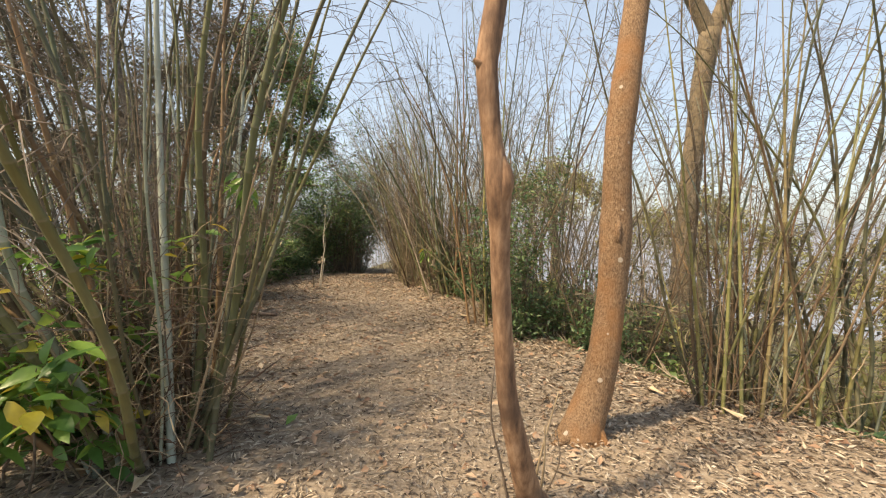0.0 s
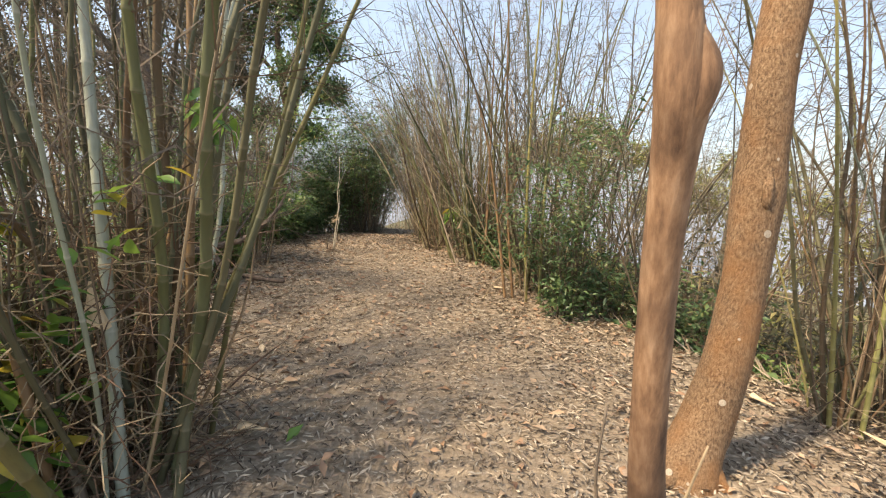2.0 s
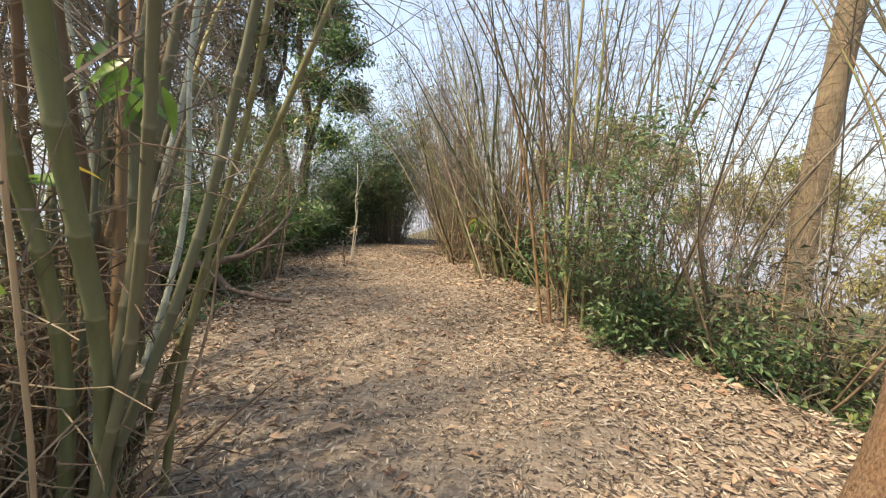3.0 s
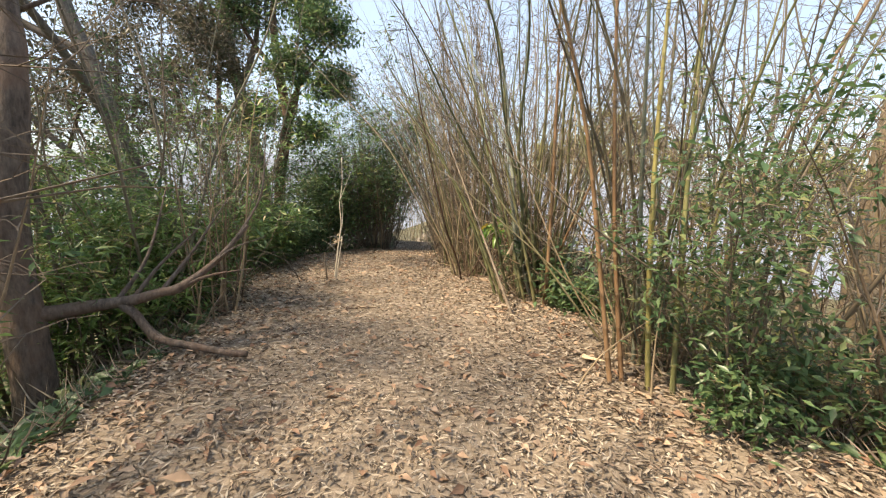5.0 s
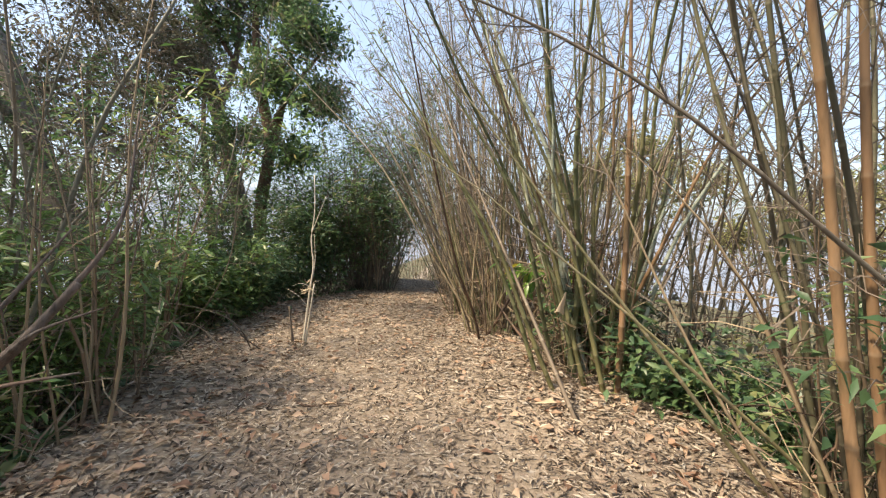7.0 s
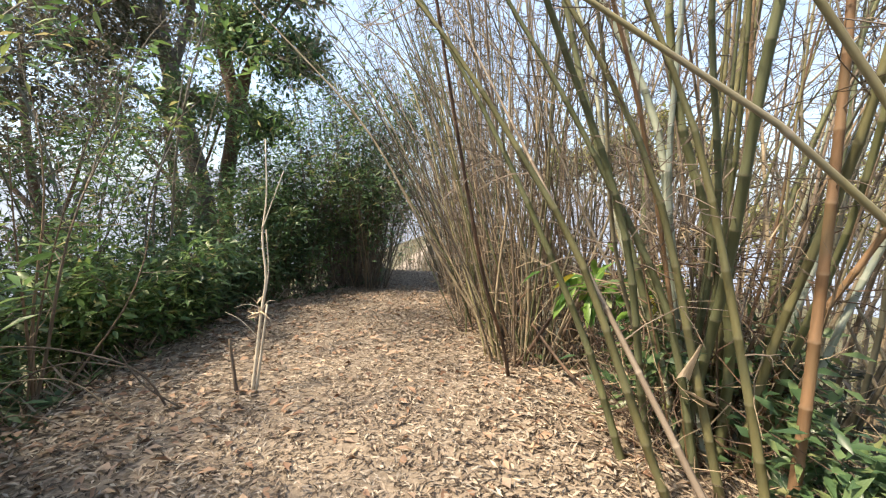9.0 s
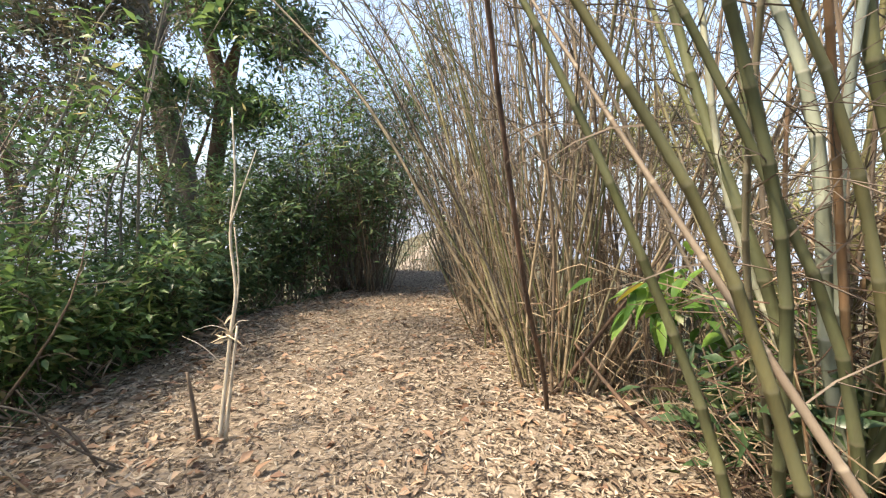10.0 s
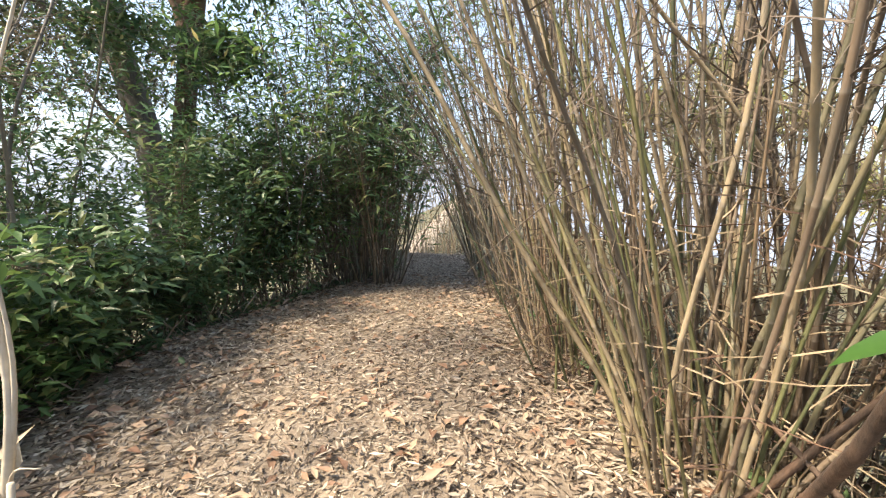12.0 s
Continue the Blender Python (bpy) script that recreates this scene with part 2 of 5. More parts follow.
def leaves_mesh(name, mat, pos, along, up, length, width, fold=0.18, droop=0.12):
    """Many leaf blades in one mesh: a spindle-shaped blade with a keel, four faces each."""
    pos, along, up = (np.asarray(a, float) for a in (pos, along, up))
    length, width = np.asarray(length, float)[:, None], np.asarray(width, float)[:, None]
    along = along / np.linalg.norm(along, axis=1, keepdims=True)
    side = np.cross(along, up)
    side /= np.linalg.norm(side, axis=1, keepdims=True) + 1e-9
    nrm = np.cross(side, along)
    mid = pos + along * length * 0.42
    v = np.stack([pos, mid + side * width * 0.5 + nrm * width * fold, mid, mid - side * width * 0.5 + nrm * width * fold,
                  pos + along * length - nrm * length * droop], 1).reshape(-1, 3)
    n = len(pos)
    tri = np.array([0, 2, 1, 0, 3, 2, 1, 2, 4, 2, 3, 4])
    idx = (np.arange(n)[:, None] * 5 + tri[None]).ravel()
    me = bpy.data.meshes.new(name)
    me.vertices.add(n * 5)
    me.vertices.foreach_set("co", v.ravel())
    me.loops.add(n * 12)
    me.loops.foreach_set("vertex_index", idx.astype(np.int32))
    me.polygons.add(n * 4)
    me.polygons.foreach_set("loop_start", np.arange(0, n * 12, 3, dtype=np.int32))
    me.update(calc_edges=True)
    me.materials.append(mat)
    me.validate()
    return me


def broad_leaves_mesh(name, mat, pos, along, up, length, width, droop=0.3):
    """Broad leaf blades in one mesh: an oval blade with a pointed tip, folded along its rib and bent down, twelve faces each."""
    pos, along, up = (np.asarray(a, float) for a in (pos, along, up))
    length, width = np.asarray(length, float)[:, None], np.asarray(width, float)[:, None]
    along = along / np.linalg.norm(along, axis=1, keepdims=True)
    side = np.cross(along, up)
    side /= np.linalg.norm(side, axis=1, keepdims=True) + 1e-9
    nrm = np.cross(side, along)
    rows = []
    for u, w in ((0.0, 0.0), (0.16, 0.7), (0.42, 1.0), (0.74, 0.62), (1.0, 0.0)):
        rib = pos + along * length * u - nrm * length * droop * u * u
        rows.append(rib)
        if w:
            rows += [rib + side * width * 0.5 * w + nrm * width * 0.14 * w, rib - side * width * 0.5 * w + nrm * width * 0.14 * w]
    v = np.stack(rows, 1).reshape(-1, 3)
    faces = [(0, 1, 2), (0, 3, 1), (10, 8, 7), (10, 7, 9)]
    for a, b in ((1, 4), (4, 7)):
        faces += [(a, b, b + 1), (a, b + 1, a + 1), (a, a + 2, b + 2), (a, b + 2, b)]
    idx = (np.arange(len(pos))[:, None, None] * 11 + np.array(faces)[None]).reshape(-1, 3)
    me = bpy.data.meshes.new(name)
    me.from_pydata(v.tolist(), [], idx.tolist())
    me.polygons.foreach_set("use_smooth", [True] * len(me.polygons))
    me.materials.append(mat)
    return me


def smooth_line(pts, steps=5):
    """A soft line through the points (Catmull-Rom); a point may carry a radius as its fourth number."""
    p = np.array(pts, float)
    p = np.vstack([2 * p[0] - p[1], p, 2 * p[-1] - p[-2]])
    out = []
    for i in range(1, len(p) - 2):
        for k in range(steps):
            t = k / steps
            out.append(0.5 * (2 * p[i] + (p[i + 1] - p[i - 1]) * t + (2 * p[i - 1] - 5 * p[i] + 4 * p[i + 1] - p[i + 2]) * t * t
                              + (3 * p[i] - p[i - 1] - 3 * p[i + 1] + p[i + 2]) * t ** 3))
    out.append(p[-2])
    return np.array(out)


def part(name, mesh, parent, label="", m=None):
    ob = new(name, mesh)
    ob.parent = parent
    if m is not None:
        ob.matrix_basis = m
    if label:
        ob["label"] = label
    return ob


def thing(name, x, y, z, label, category, group="", kind=""):
    ob = new(name)
    ob.empty_display_size = 0.1
    ob.matrix_basis = pose(x, y, z)
    return tagged(ob, label, category, group, kind)


# ---------------------------------------------------------------- ground
LEFT_Y = (-8, 0, 2.5, 4.9, 7.0, 8.5, 9.9, 11.6, 12.6, 14.0, 16.0, 18, 22, 40)
LEFT_X = (-4.4, -4.2, -3.6, -2.95, -3.2, -3.75, -4.2, -4.35, -4.25, -3.85, -3.35, -3.6, -4.6, -12)
RIGHT_Y = (-8, 0, 3.0, 4.2, 5.26, 6.8, 7.5, 8.4, 9.2, 10.2, 11.0, 13.7, 15.2, 18, 22, 40)
RIGHT_X = (4.6, 4.4, 3.8, 2.75, 1.75, 0.6, 0.6, 0.25, -0.25, -0.4, -1.1, -1.7, -2.0, -2.4, -3.2, -10)
CREST_Y = (4.5, 6.3, 7.6, 9.2, 10.4, 12.0, 14.0, 16.0, 18.2, 20, 24, 40)
CREST_Z = (0.0, 0.1, 0.14, 0.12, 0.05, 0.0, -0.12, -0.33, -0.4, -0.85, -2.2, -8.0)


def ground_z(x, y):
    left, right = np.interp(y, LEFT_Y, LEFT_X), np.interp(y, RIGHT_Y, RIGHT_X)
    d = np.maximum(np.maximum(left - x, x - right), 0)
    d = np.where(d < 0.5, d * d, d - 0.25)
    z = -45 * (1 - np.exp(-0.62 * d / 45)) + np.interp(y, CREST_Y, CREST_Z)
    return z + 0.02 * np.sin(1.7 * x + 0.6 * y) * np.cos(1.1 * y - 0.4 * x)


def stretch_axis(lo, hi, step, far):
    mid = list(np.arange(lo, hi + 1e-6, step))
    out, d, g = [], step, 0
    while g < far:
        d *= 1.35
        g += d
        out.append(g)
    return np.array([lo - g for g in reversed(out)] + mid + [hi + g for g in out])


def build_ground():
    xs, ys = stretch_axis(-5.5, 4.5, 0.09, 3500), stretch_axis(-2.0, 18, 0.11, 3500)
    gx, gy = np.meshgrid(xs, ys)
    gz = ground_z(gx, gy)
    fine = np.array([noise.noise((a * 3.1, b * 3.1, 0.3)) * 0.018 + noise.noise((a * 9, b * 9, 4.3)) * 0.008 for a, b in zip(gx.ravel(), gy.ravel())])
    co = np.stack([gx.ravel(), gy.ravel(), gz.ravel() + fine], 1)
    nx, ny = len(xs), len(ys)
    i = np.arange(nx - 1)[None, :] + np.arange(ny - 1)[:, None] * nx
    q = np.stack([i, i + 1, i + nx + 1, i + nx], -1).reshape(-1, 4)
    me = bpy.data.meshes.new("ground")
    me.from_pydata(co.tolist(), [], q.tolist())
    me.polygons.foreach_set("use_smooth", [True] * len(me.polygons))
    out = np.maximum(np.interp(gy, LEFT_Y, LEFT_X) - gx, gx - np.interp(gy, RIGHT_Y, RIGHT_X)).ravel()
    me.attributes.new("wild", "FLOAT", "POINT").data.foreach_set("value", np.clip((out - 0.5) / 1.4, 0, 1).astype(np.float32))
    me.materials.append(M_GROUND)
    return tagged(new("ground", me), "dry brown ridge path strewn with fallen bamboo leaves", "ground", kind="structure")


build_ground()


def build_litter():
    r = np.random.default_rng(11)
    n = 260000
    y = -1.6 + 19.8 * r.random(n) ** 1.2
    left, right = np.interp(y, LEFT_Y, LEFT_X) - 1.3, np.interp(y, RIGHT_Y, RIGHT_X) + 1.0
    u = r.random(n)
    x = left + (right - left) * u
    big = 0.75 + 0.5 * np.abs(2 * u - 0.95)
    z = ground_z(x, y) + 0.004 + 0.034 * r.random(n) ** 2
    a = r.random(n) * 2 * math.pi
    along = np.stack([np.cos(a), np.sin(a), r.normal(0, 0.16, n)], 1)
    up = np.stack([r.normal(0, 0.45, n), r.normal(0, 0.45, n), np.ones(n)], 1)
    me = leaves_mesh("leaf_litter", M_LITTER, np.stack([x, y, z], 1), along, up, big * (0.03 + 0.072 * r.random(n) ** 1.4), big * (0.008 + 0.012 * r.random(n)), 0.16, 0.06)
    tagged(new("leaf_litter", me), "thick carpet of dry tan bamboo leaves on the path", "leaf litter", kind="stuff")
    n = 6500
    y = -1.6 + 17.5 * r.random(n) ** 1.1
    left, right = np.interp(y, LEFT_Y, LEFT_X), np.interp(y, RIGHT_Y, RIGHT_X)
    u = np.where(r.random(n) < 0.6, r.beta(0.7, 3, n), 1 - r.beta(0.7, 3, n))
    x = left - 0.4 + (right - left + 0.8) * u
    z = ground_z(x, y) + 0.014 + 0.015 * r.random(n)
    a = r.random(n) * 2 * math.pi
    along = np.stack([np.cos(a), np.sin(a), r.normal(0, 0.2, n)], 1)
    up = np.stack([r.normal(0, 0.5, n), r.normal(0, 0.5, n), np.ones(n)], 1)
    me = leaves_mesh("broad_leaf_litter", M_BROADLITTER, np.stack([x, y, z], 1), along, up, 0.05 + 0.07 * r.random(n), 0.025 + 0.03 * r.random(n), 0.3, 0.1)
    tagged(new("broad_leaf_litter", me), "curled brown broad leaves lying along the path edges", "leaf litter", kind="stuff")


build_litter()


def build_verge():
    """Low scrub, dry grass and seedlings that cover the slopes on both sides."""
    r = np.random.default_rng(12)
    for name, mat, n, label, size in (("dry_grass", M_LITTER, 12000, "straw-coloured dry grass on the slopes", (0.12, 0.3, 0.011)), ("undergrowth", M_DARK_LEAF, 22000, "low dark green undergrowth on the slopes", (0.06, 0.14, 0.05))):
        y = -2.0 + 22.5 * r.random(n)
        d = 0.12 + 3.2 * r.random(n) ** 1.6
        right_side = r.random(n) < 0.5
        x = np.where(right_side, np.interp(y, RIGHT_Y, RIGHT_X) + d + 0.1, np.interp(y, LEFT_Y, LEFT_X) - d)
        lump = np.array([0.5 + 0.5 * noise.noise((a * 1.3, b * 1.3, 7.7)) for a, b in zip(x, y)])
        z = ground_z(x, y) + (0.0 if size[2] < 0.02 else 1) * (0.02 + 0.38 * lump * r.random(n) * np.clip(d, 0.2, 1))
        a = r.random(n) * 2 * math.pi
        rise = r.normal(1.4, 0.5, n) if size[2] < 0.02 else r.normal(-0.1, 0.4, n)
        along = np.stack([np.cos(a), np.sin(a), rise], 1)
        up = np.stack([np.cos(a + 1.5), np.sin(a + 1.5), np.full(n, 0.3 if size[2] < 0.02 else 1.5)], 1)
        me = leaves_mesh(name, mat, np.stack([x, y, z], 1), along, up, size[0] + size[1] * r.random(n), size[2] * (0.5 + r.random(n)), 0.15, 0.18)
        tagged(new(name, me), label, "undergrowth", kind="stuff")


build_verge()


def build_backdrop():
    # Ring that glows by itself; the haze over far hills is in its colour.
    m = bpy.data.materials.new("glowing_haze")
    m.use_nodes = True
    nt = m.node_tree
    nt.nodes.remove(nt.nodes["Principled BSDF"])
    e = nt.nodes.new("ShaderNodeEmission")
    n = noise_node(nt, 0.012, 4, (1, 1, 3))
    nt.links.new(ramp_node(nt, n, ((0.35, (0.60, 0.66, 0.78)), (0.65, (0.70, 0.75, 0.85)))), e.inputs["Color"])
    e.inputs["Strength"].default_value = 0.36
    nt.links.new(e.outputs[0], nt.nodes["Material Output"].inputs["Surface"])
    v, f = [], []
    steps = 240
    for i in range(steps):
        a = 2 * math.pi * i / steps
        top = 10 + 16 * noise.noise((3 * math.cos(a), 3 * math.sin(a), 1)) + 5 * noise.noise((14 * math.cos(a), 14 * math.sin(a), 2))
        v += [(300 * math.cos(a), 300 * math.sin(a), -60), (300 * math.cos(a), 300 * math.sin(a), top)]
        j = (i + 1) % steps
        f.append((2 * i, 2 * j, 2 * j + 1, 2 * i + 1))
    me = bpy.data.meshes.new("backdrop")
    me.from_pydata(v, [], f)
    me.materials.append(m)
    tagged(new("backdrop", me), "glowing backdrop ring, hill-shaped, with pale blue haze in its colour", "distant hills", kind="structure")


build_backdrop()


# ---------------------------------------------------------------- bamboo
def culm_geo(length, r0, line, gap=0.29, sides=6):
    """line(s) gives the place at s metres along; joints swell a little every gap metres."""
    pts, rad, jt = [], [], []
    s, k = 0.0, 0
    while s < length:
        g = gap * (0.55 + 0.45 * min(1, k / 4))
        for ds, w, j in ((0.0, 1.0, 0.06), (0.008, 1.13, 0.0), (0.022, 0.96, 0.05)):
            u = s + ds
            pts.append(line(u))
            rad.append(max(0.0018, r0 * (1 - 0.82 * (u / length) ** 1.2)) * w)
            jt.append(j)
        s += g
        k += 1
    pts.append(line(length))
    rad.append(0.0015)
    jt.append(1.0)
    return Geo().tube(pts, rad, sides, jt)


def twig_geo(r, line, length, count, low=0.25, reach=0.7, geo=None):
    g = geo or Geo()
    for _ in range(count):
        s = length * (low + (0.98 - low) * r.random() ** 0.8)
        p = Vector(line(s))
        d = (Vector(line(s + 0.05)) - p).normalized()
        a = r.random() * 2 * math.pi
        o = d.orthogonal().normalized()
        w = (d * (0.35 + 0.7 * r.random()) + (o * math.cos(a) + d.cross(o) * math.sin(a))).normalized()
        ln = reach * (0.3 + 0.9 * r.random()) * (1.05 - 0.6 * s / length)
        line_pts = [p]
        for k in range(3):
            w = (w + Vector((r.normal() * 0.2, r.normal() * 0.2, r.normal() * 0.2 - 0.05))).normalized()
            line_pts.append(line_pts[-1] + w * ln / 3)
        g.tube(line_pts, [0.0036, 0.003, 0.0022, 0.0012], 3, cap=False)
        for q in line_pts[1:3]:
            w2 = (w + Vector((r.normal() * 0.6, r.normal() * 0.6, r.normal() * 0.5))).normalized()
            g.tube([q, q + w2 * ln * 0.25, q + w2 * ln * 0.45 + Vector((0, 0, -0.02))], [0.0022, 0.0016, 0.001], 3, cap=False)
    return g


def culm_kinds(prefix, mat, count, length, r0, seed, bends, twigs):
    """A small stock of canes, each with its own sweep and twigs, from which the clumps are planted."""
    out = []
    r = np.random.default_rng(seed)
    for i in range(count):
        bend = bends[0] + (bends[1] - bends[0]) * i / max(1, count - 1)
        ph, wob = r.random() * 6, 0.02 + 0.025 * r.random()

        def line(s, b=bend, ph=ph, wob=wob):
            u = s / length
            return (b * length * u ** 2.2 + wob * math.sin(3.1 * s / 1.3 + ph) - wob * math.sin(ph), wob * (math.sin(2.3 * s + 2 * ph) - math.sin(2 * ph)), s * (1 - 0.25 * b * u ** 2))

        me = culm_geo(length, r0 * (0.8 + 0.4 * r.random()), line).mesh(prefix + "_culm", mat)
        tw = twig_geo(r, line, length, twigs).mesh(prefix + "_twigs", M_TWIG, False)
        out.append((me, tw))
    return out


MOSS = culm_kinds("mossy", M_CULM_MOSS, 6, 6.0, 0.021, 24, (0.02, 0.34), 26)
GREEN = culm_kinds("green", M_CULM_GREEN, 9, 6.0, 0.021, 21, (0.02, 0.36), 46)
WAX = culm_kinds("waxy", M_CULM_WAX, 5, 6.0, 0.021, 26, (0.0, 0.3), 14)
RUST = culm_kinds("russet", M_CULM_BROWN, 6, 5.0, 0.018, 27, (0.0, 0.4), 16)
DEAD = culm_kinds("dead", M_CULM_DEAD, 8, 2.4, 0.012, 23, (-0.15, 0.3), 9)
DRY = culm_kinds("dry", M_CULM_DRY, 12, 6.0, 0.014, 22, (0.02, 0.42), 18)
BACKLIT = culm_kinds("greyish", M_CULM_BACKLIT, 12, 6.0, 0.017, 28, (0.02, 0.40), 28)


def bamboo_clump(x, y, rx, ry, count, stock, seed, label, lean=(0, 0), fan=0.28, size=(0.75, 1.1), thick=(0.8, 1.25), dead=40, wild=0.11):
    r = np.random.default_rng(seed)
    z0 = float(ground_z(x, y))
    clump = thing("bamboo_clump", x, y, z0, label, "bamboo", "bamboo clumps beside the path")
    for i in range(count):
        a, d = r.random() * 2 * math.pi, r.random() ** 0.6
        bx, by = rx * d * math.cos(a), ry * d * math.sin(a)
        bz = float(ground_z(x + bx, y + by)) - z0 - 0.03
        tx = lean[0] + fan * (bx / rx) * 0.8 + r.normal() * wild
        ty = lean[1] + fan * (by / ry) * 0.8 + r.normal() * wild
        up = Vector((tx, ty, 1)).normalized()
        turn = math.atan2(ty + r.normal() * 0.08, tx + r.normal() * 0.08)
        q = Vector((0, 0, 1)).rotation_difference(up).to_matrix().to_4x4() @ Matrix.Rotation(turn, 4, "Z")
        s, w = size[0] + (size[1] - size[0]) * r.random(), thick[0] + (thick[1] - thick[0]) * r.random()
        me, tw = stock[int(min(len(stock) - 1, abs(r.normal()) * len(stock) * 0.42))]
        m = Matrix.Translation((bx, by, bz)) @ q @ Matrix.Diagonal((w, w, s, 1))
        culm = part("culm", me, clump, m=m)
        part("twig_spray", tw, culm)["kind"] = "stuff"
    if dead:
        g, brown = Geo(), Geo()
        for i in range(2 * dead):
            a, d = r.random() * 2 * math.pi, r.random() ** 0.5
            px, py = rx * 1.25 * d * math.cos(a), ry * 1.25 * d * math.sin(a)
            p = Vector((px, py, float(ground_z(x + px, y + py)) - z0 + 0.02 + 1.3 * r.random() ** 2))
            w = Vector((r.normal(), r.normal(), r.normal() * 0.6 + 0.1)).normalized()
            line_pts = [p]
            for k in range(4):
                w = (w + Vector((r.normal(), r.normal(), r.normal() - 0.15)) * 0.25).normalized()
                line_pts.append(line_pts[-1] + w * (0.06 + 0.14 * r.random()))
            (g if i % 2 else brown).tube(line_pts, [0.004, 0.0036, 0.003, 0.0022, 0.0014], 3, cap=False)
        part("dead_twig_tangle", brown.mesh("brown_twigs", M_BARK_DARK, False), clump, "tangle of dark brown dead twigs")["kind"] = "stuff"
        part("dead_twig_tangle", g.mesh("dead_twigs", M_STRAW, False), clump, "tangle of straw-coloured dead twigs")["kind"] = "stuff"
    return clump


def single_culm(pts, r0, mat, label, seed, twigs=14, name="bamboo_cane", reach=0.5, low=0.3):
    """One cane through the given points, as a thing of its own, with its foot at the first."""
    base = Vector(pts[0])
    fine = smooth_line([Vector(p) - base for p in pts], 8)
    seg = np.concatenate([[0], np.cumsum(np.linalg.norm(np.diff(fine, axis=0), axis=1))])

    def line(s):
        return tuple(np.interp(s, seg, fine[:, k]) for k in range(3))

    cane = thing(name, *base, label, "bamboo", "single bamboo canes")
    culm = part("culm", culm_geo(seg[-1], r0, line).mesh("culm", mat), cane)
    if twigs:
        part("twig_spray", twig_geo(np.random.default_rng(seed), line, seg[-1] - 0.06, twigs, low, reach).mesh("twigs", M_TWIG, False), culm)["kind"] = "stuff"
    return cane


# ---------------------------------------------------------------- shrubs and trees
def spray(r, tips, per_tip, spread, droop):
    pos, along = [], []
    for p, d in tips:
        for _ in range(per_tip):
            w = Vector((r.normal(), r.normal(), r.normal() * 0.6 - droop)) * 0.9 + d
            pos.append(Vector(p) + Vector((r.normal(), r.normal(), r.normal())) * spread)
            along.append(w.normalized())
    return pos, along


def leafy_shrub(name, x, y, rx, ry, height, stems, tips, per_tip, leaf, mat, seed, label, category="shrub", group="leafy undergrowth", stem_mat=None, low=0.25, spread=0.09, lean=(0, 0), up_z=None, droop=0.35):
    """Many thin stems from the ground, each with side twigs that carry sprays of leaves."""
    r = np.random.default_rng(seed)
    z0 = float(ground_z(x, y)) if up_z is None else up_z
    shrub = thing(name, x, y, z0, label, category, group)
    ends, g = [], Geo()
    for i in range(stems):
        a, d = r.random() * 2 * math.pi, r.random() ** 0.55
        bx, by = rx * 0.8 * d * math.cos(a), ry * 0.8 * d * math.sin(a)
        bz = float(ground_z(x + bx, y + by)) - z0 - 0.03 if up_z is None else -0.03
        h = height * (0.45 + 0.8 * r.random() ** 1.3)
        tx, ty = lean[0] + bx / rx * 0.25 + r.normal() * 0.12, lean[1] + by / ry * 0.25 + r.normal() * 0.12
        line_pts = [Vector((bx, by, bz))]
        for k in range(1, 6):
            u = k / 5
            line_pts.append(Vector((bx + tx * h * u * (0.6 + u) + r.normal() * 0.02, by + ty * h * u * (0.6 + u) + r.normal() * 0.02, bz + h * u * (1 - 0.15 * u * u))))
        part("stem", Geo().tube(line_pts, [0.009, 0.008, 0.0065, 0.005, 0.0035, 0.002], 5).mesh("stem", stem_mat or M_TWIG), shrub)
        for k in range(tips // stems + 1):
            u = low + (1 - low) * r.random() ** 0.8
            j = min(4, int(u * 5))
            p = line_pts[j].lerp(line_pts[j + 1], u * 5 - j)
            a = r.random() * 2 * math.pi
            w = Vector((math.cos(a), math.sin(a), 0.15 + 0.4 * r.random())).normalized()
            ln = (0.12 + 0.32 * r.random()) * min(1.0, height / 1.6)
            e = p + w * ln
            g.tube([p, p + w * ln * 0.5 + Vector((0, 0, 0.02)), e], [0.003, 0.0022, 0.0012], 3, cap=False)
            ends += [(p.lerp(e, 0.55), w), (e, w)]
    part("twig_spray", g.mesh("twig_spray", M_TWIG, False), shrub)["kind"] = "stuff"
    pos, along = spray(r, ends, per_tip, spread, droop)
    n = len(pos)
    up = np.stack([r.normal(0, 0.5, n), r.normal(0, 0.5, n), np.ones(n)], 1)
    build = broad_leaves_mesh if mat is M_BROAD_LEAF else leaves_mesh
    me = build("foliage", mat, pos, along, up, leaf[0] * (0.6 + 0.7 * r.random(n)), leaf[1] * (0.7 + 0.6 * r.random(n)))
    part("foliage", me, shrub)["kind"] = "stuff"
    return shrub


def trunk_mesh(name, pts, mat, sides=14, seed=0, rough=0.05):
    fine = smooth_line(pts, 7)
    g = Geo().tube([p[:3] for p in fine], [p[3] for p in fine], sides)
    for i, c in enumerate(g.v):
        n = noise.noise((c[0] * 7 + seed, c[1] * 7, c[2] * 3.2)) + 0.5 * noise.noise((c[0] * 22 + seed, c[1] * 22, c[2] * 9))
        p = fine[min(len(fine) - 1, i // sides)]
        k = 1 + rough * n
        g.v[i] = (p[0] + (c[0] - p[0]) * k, p[1] + (c[1] - p[1]) * k, p[2] + (c[2] - p[2]) * k)
    return g.mesh(name, mat)


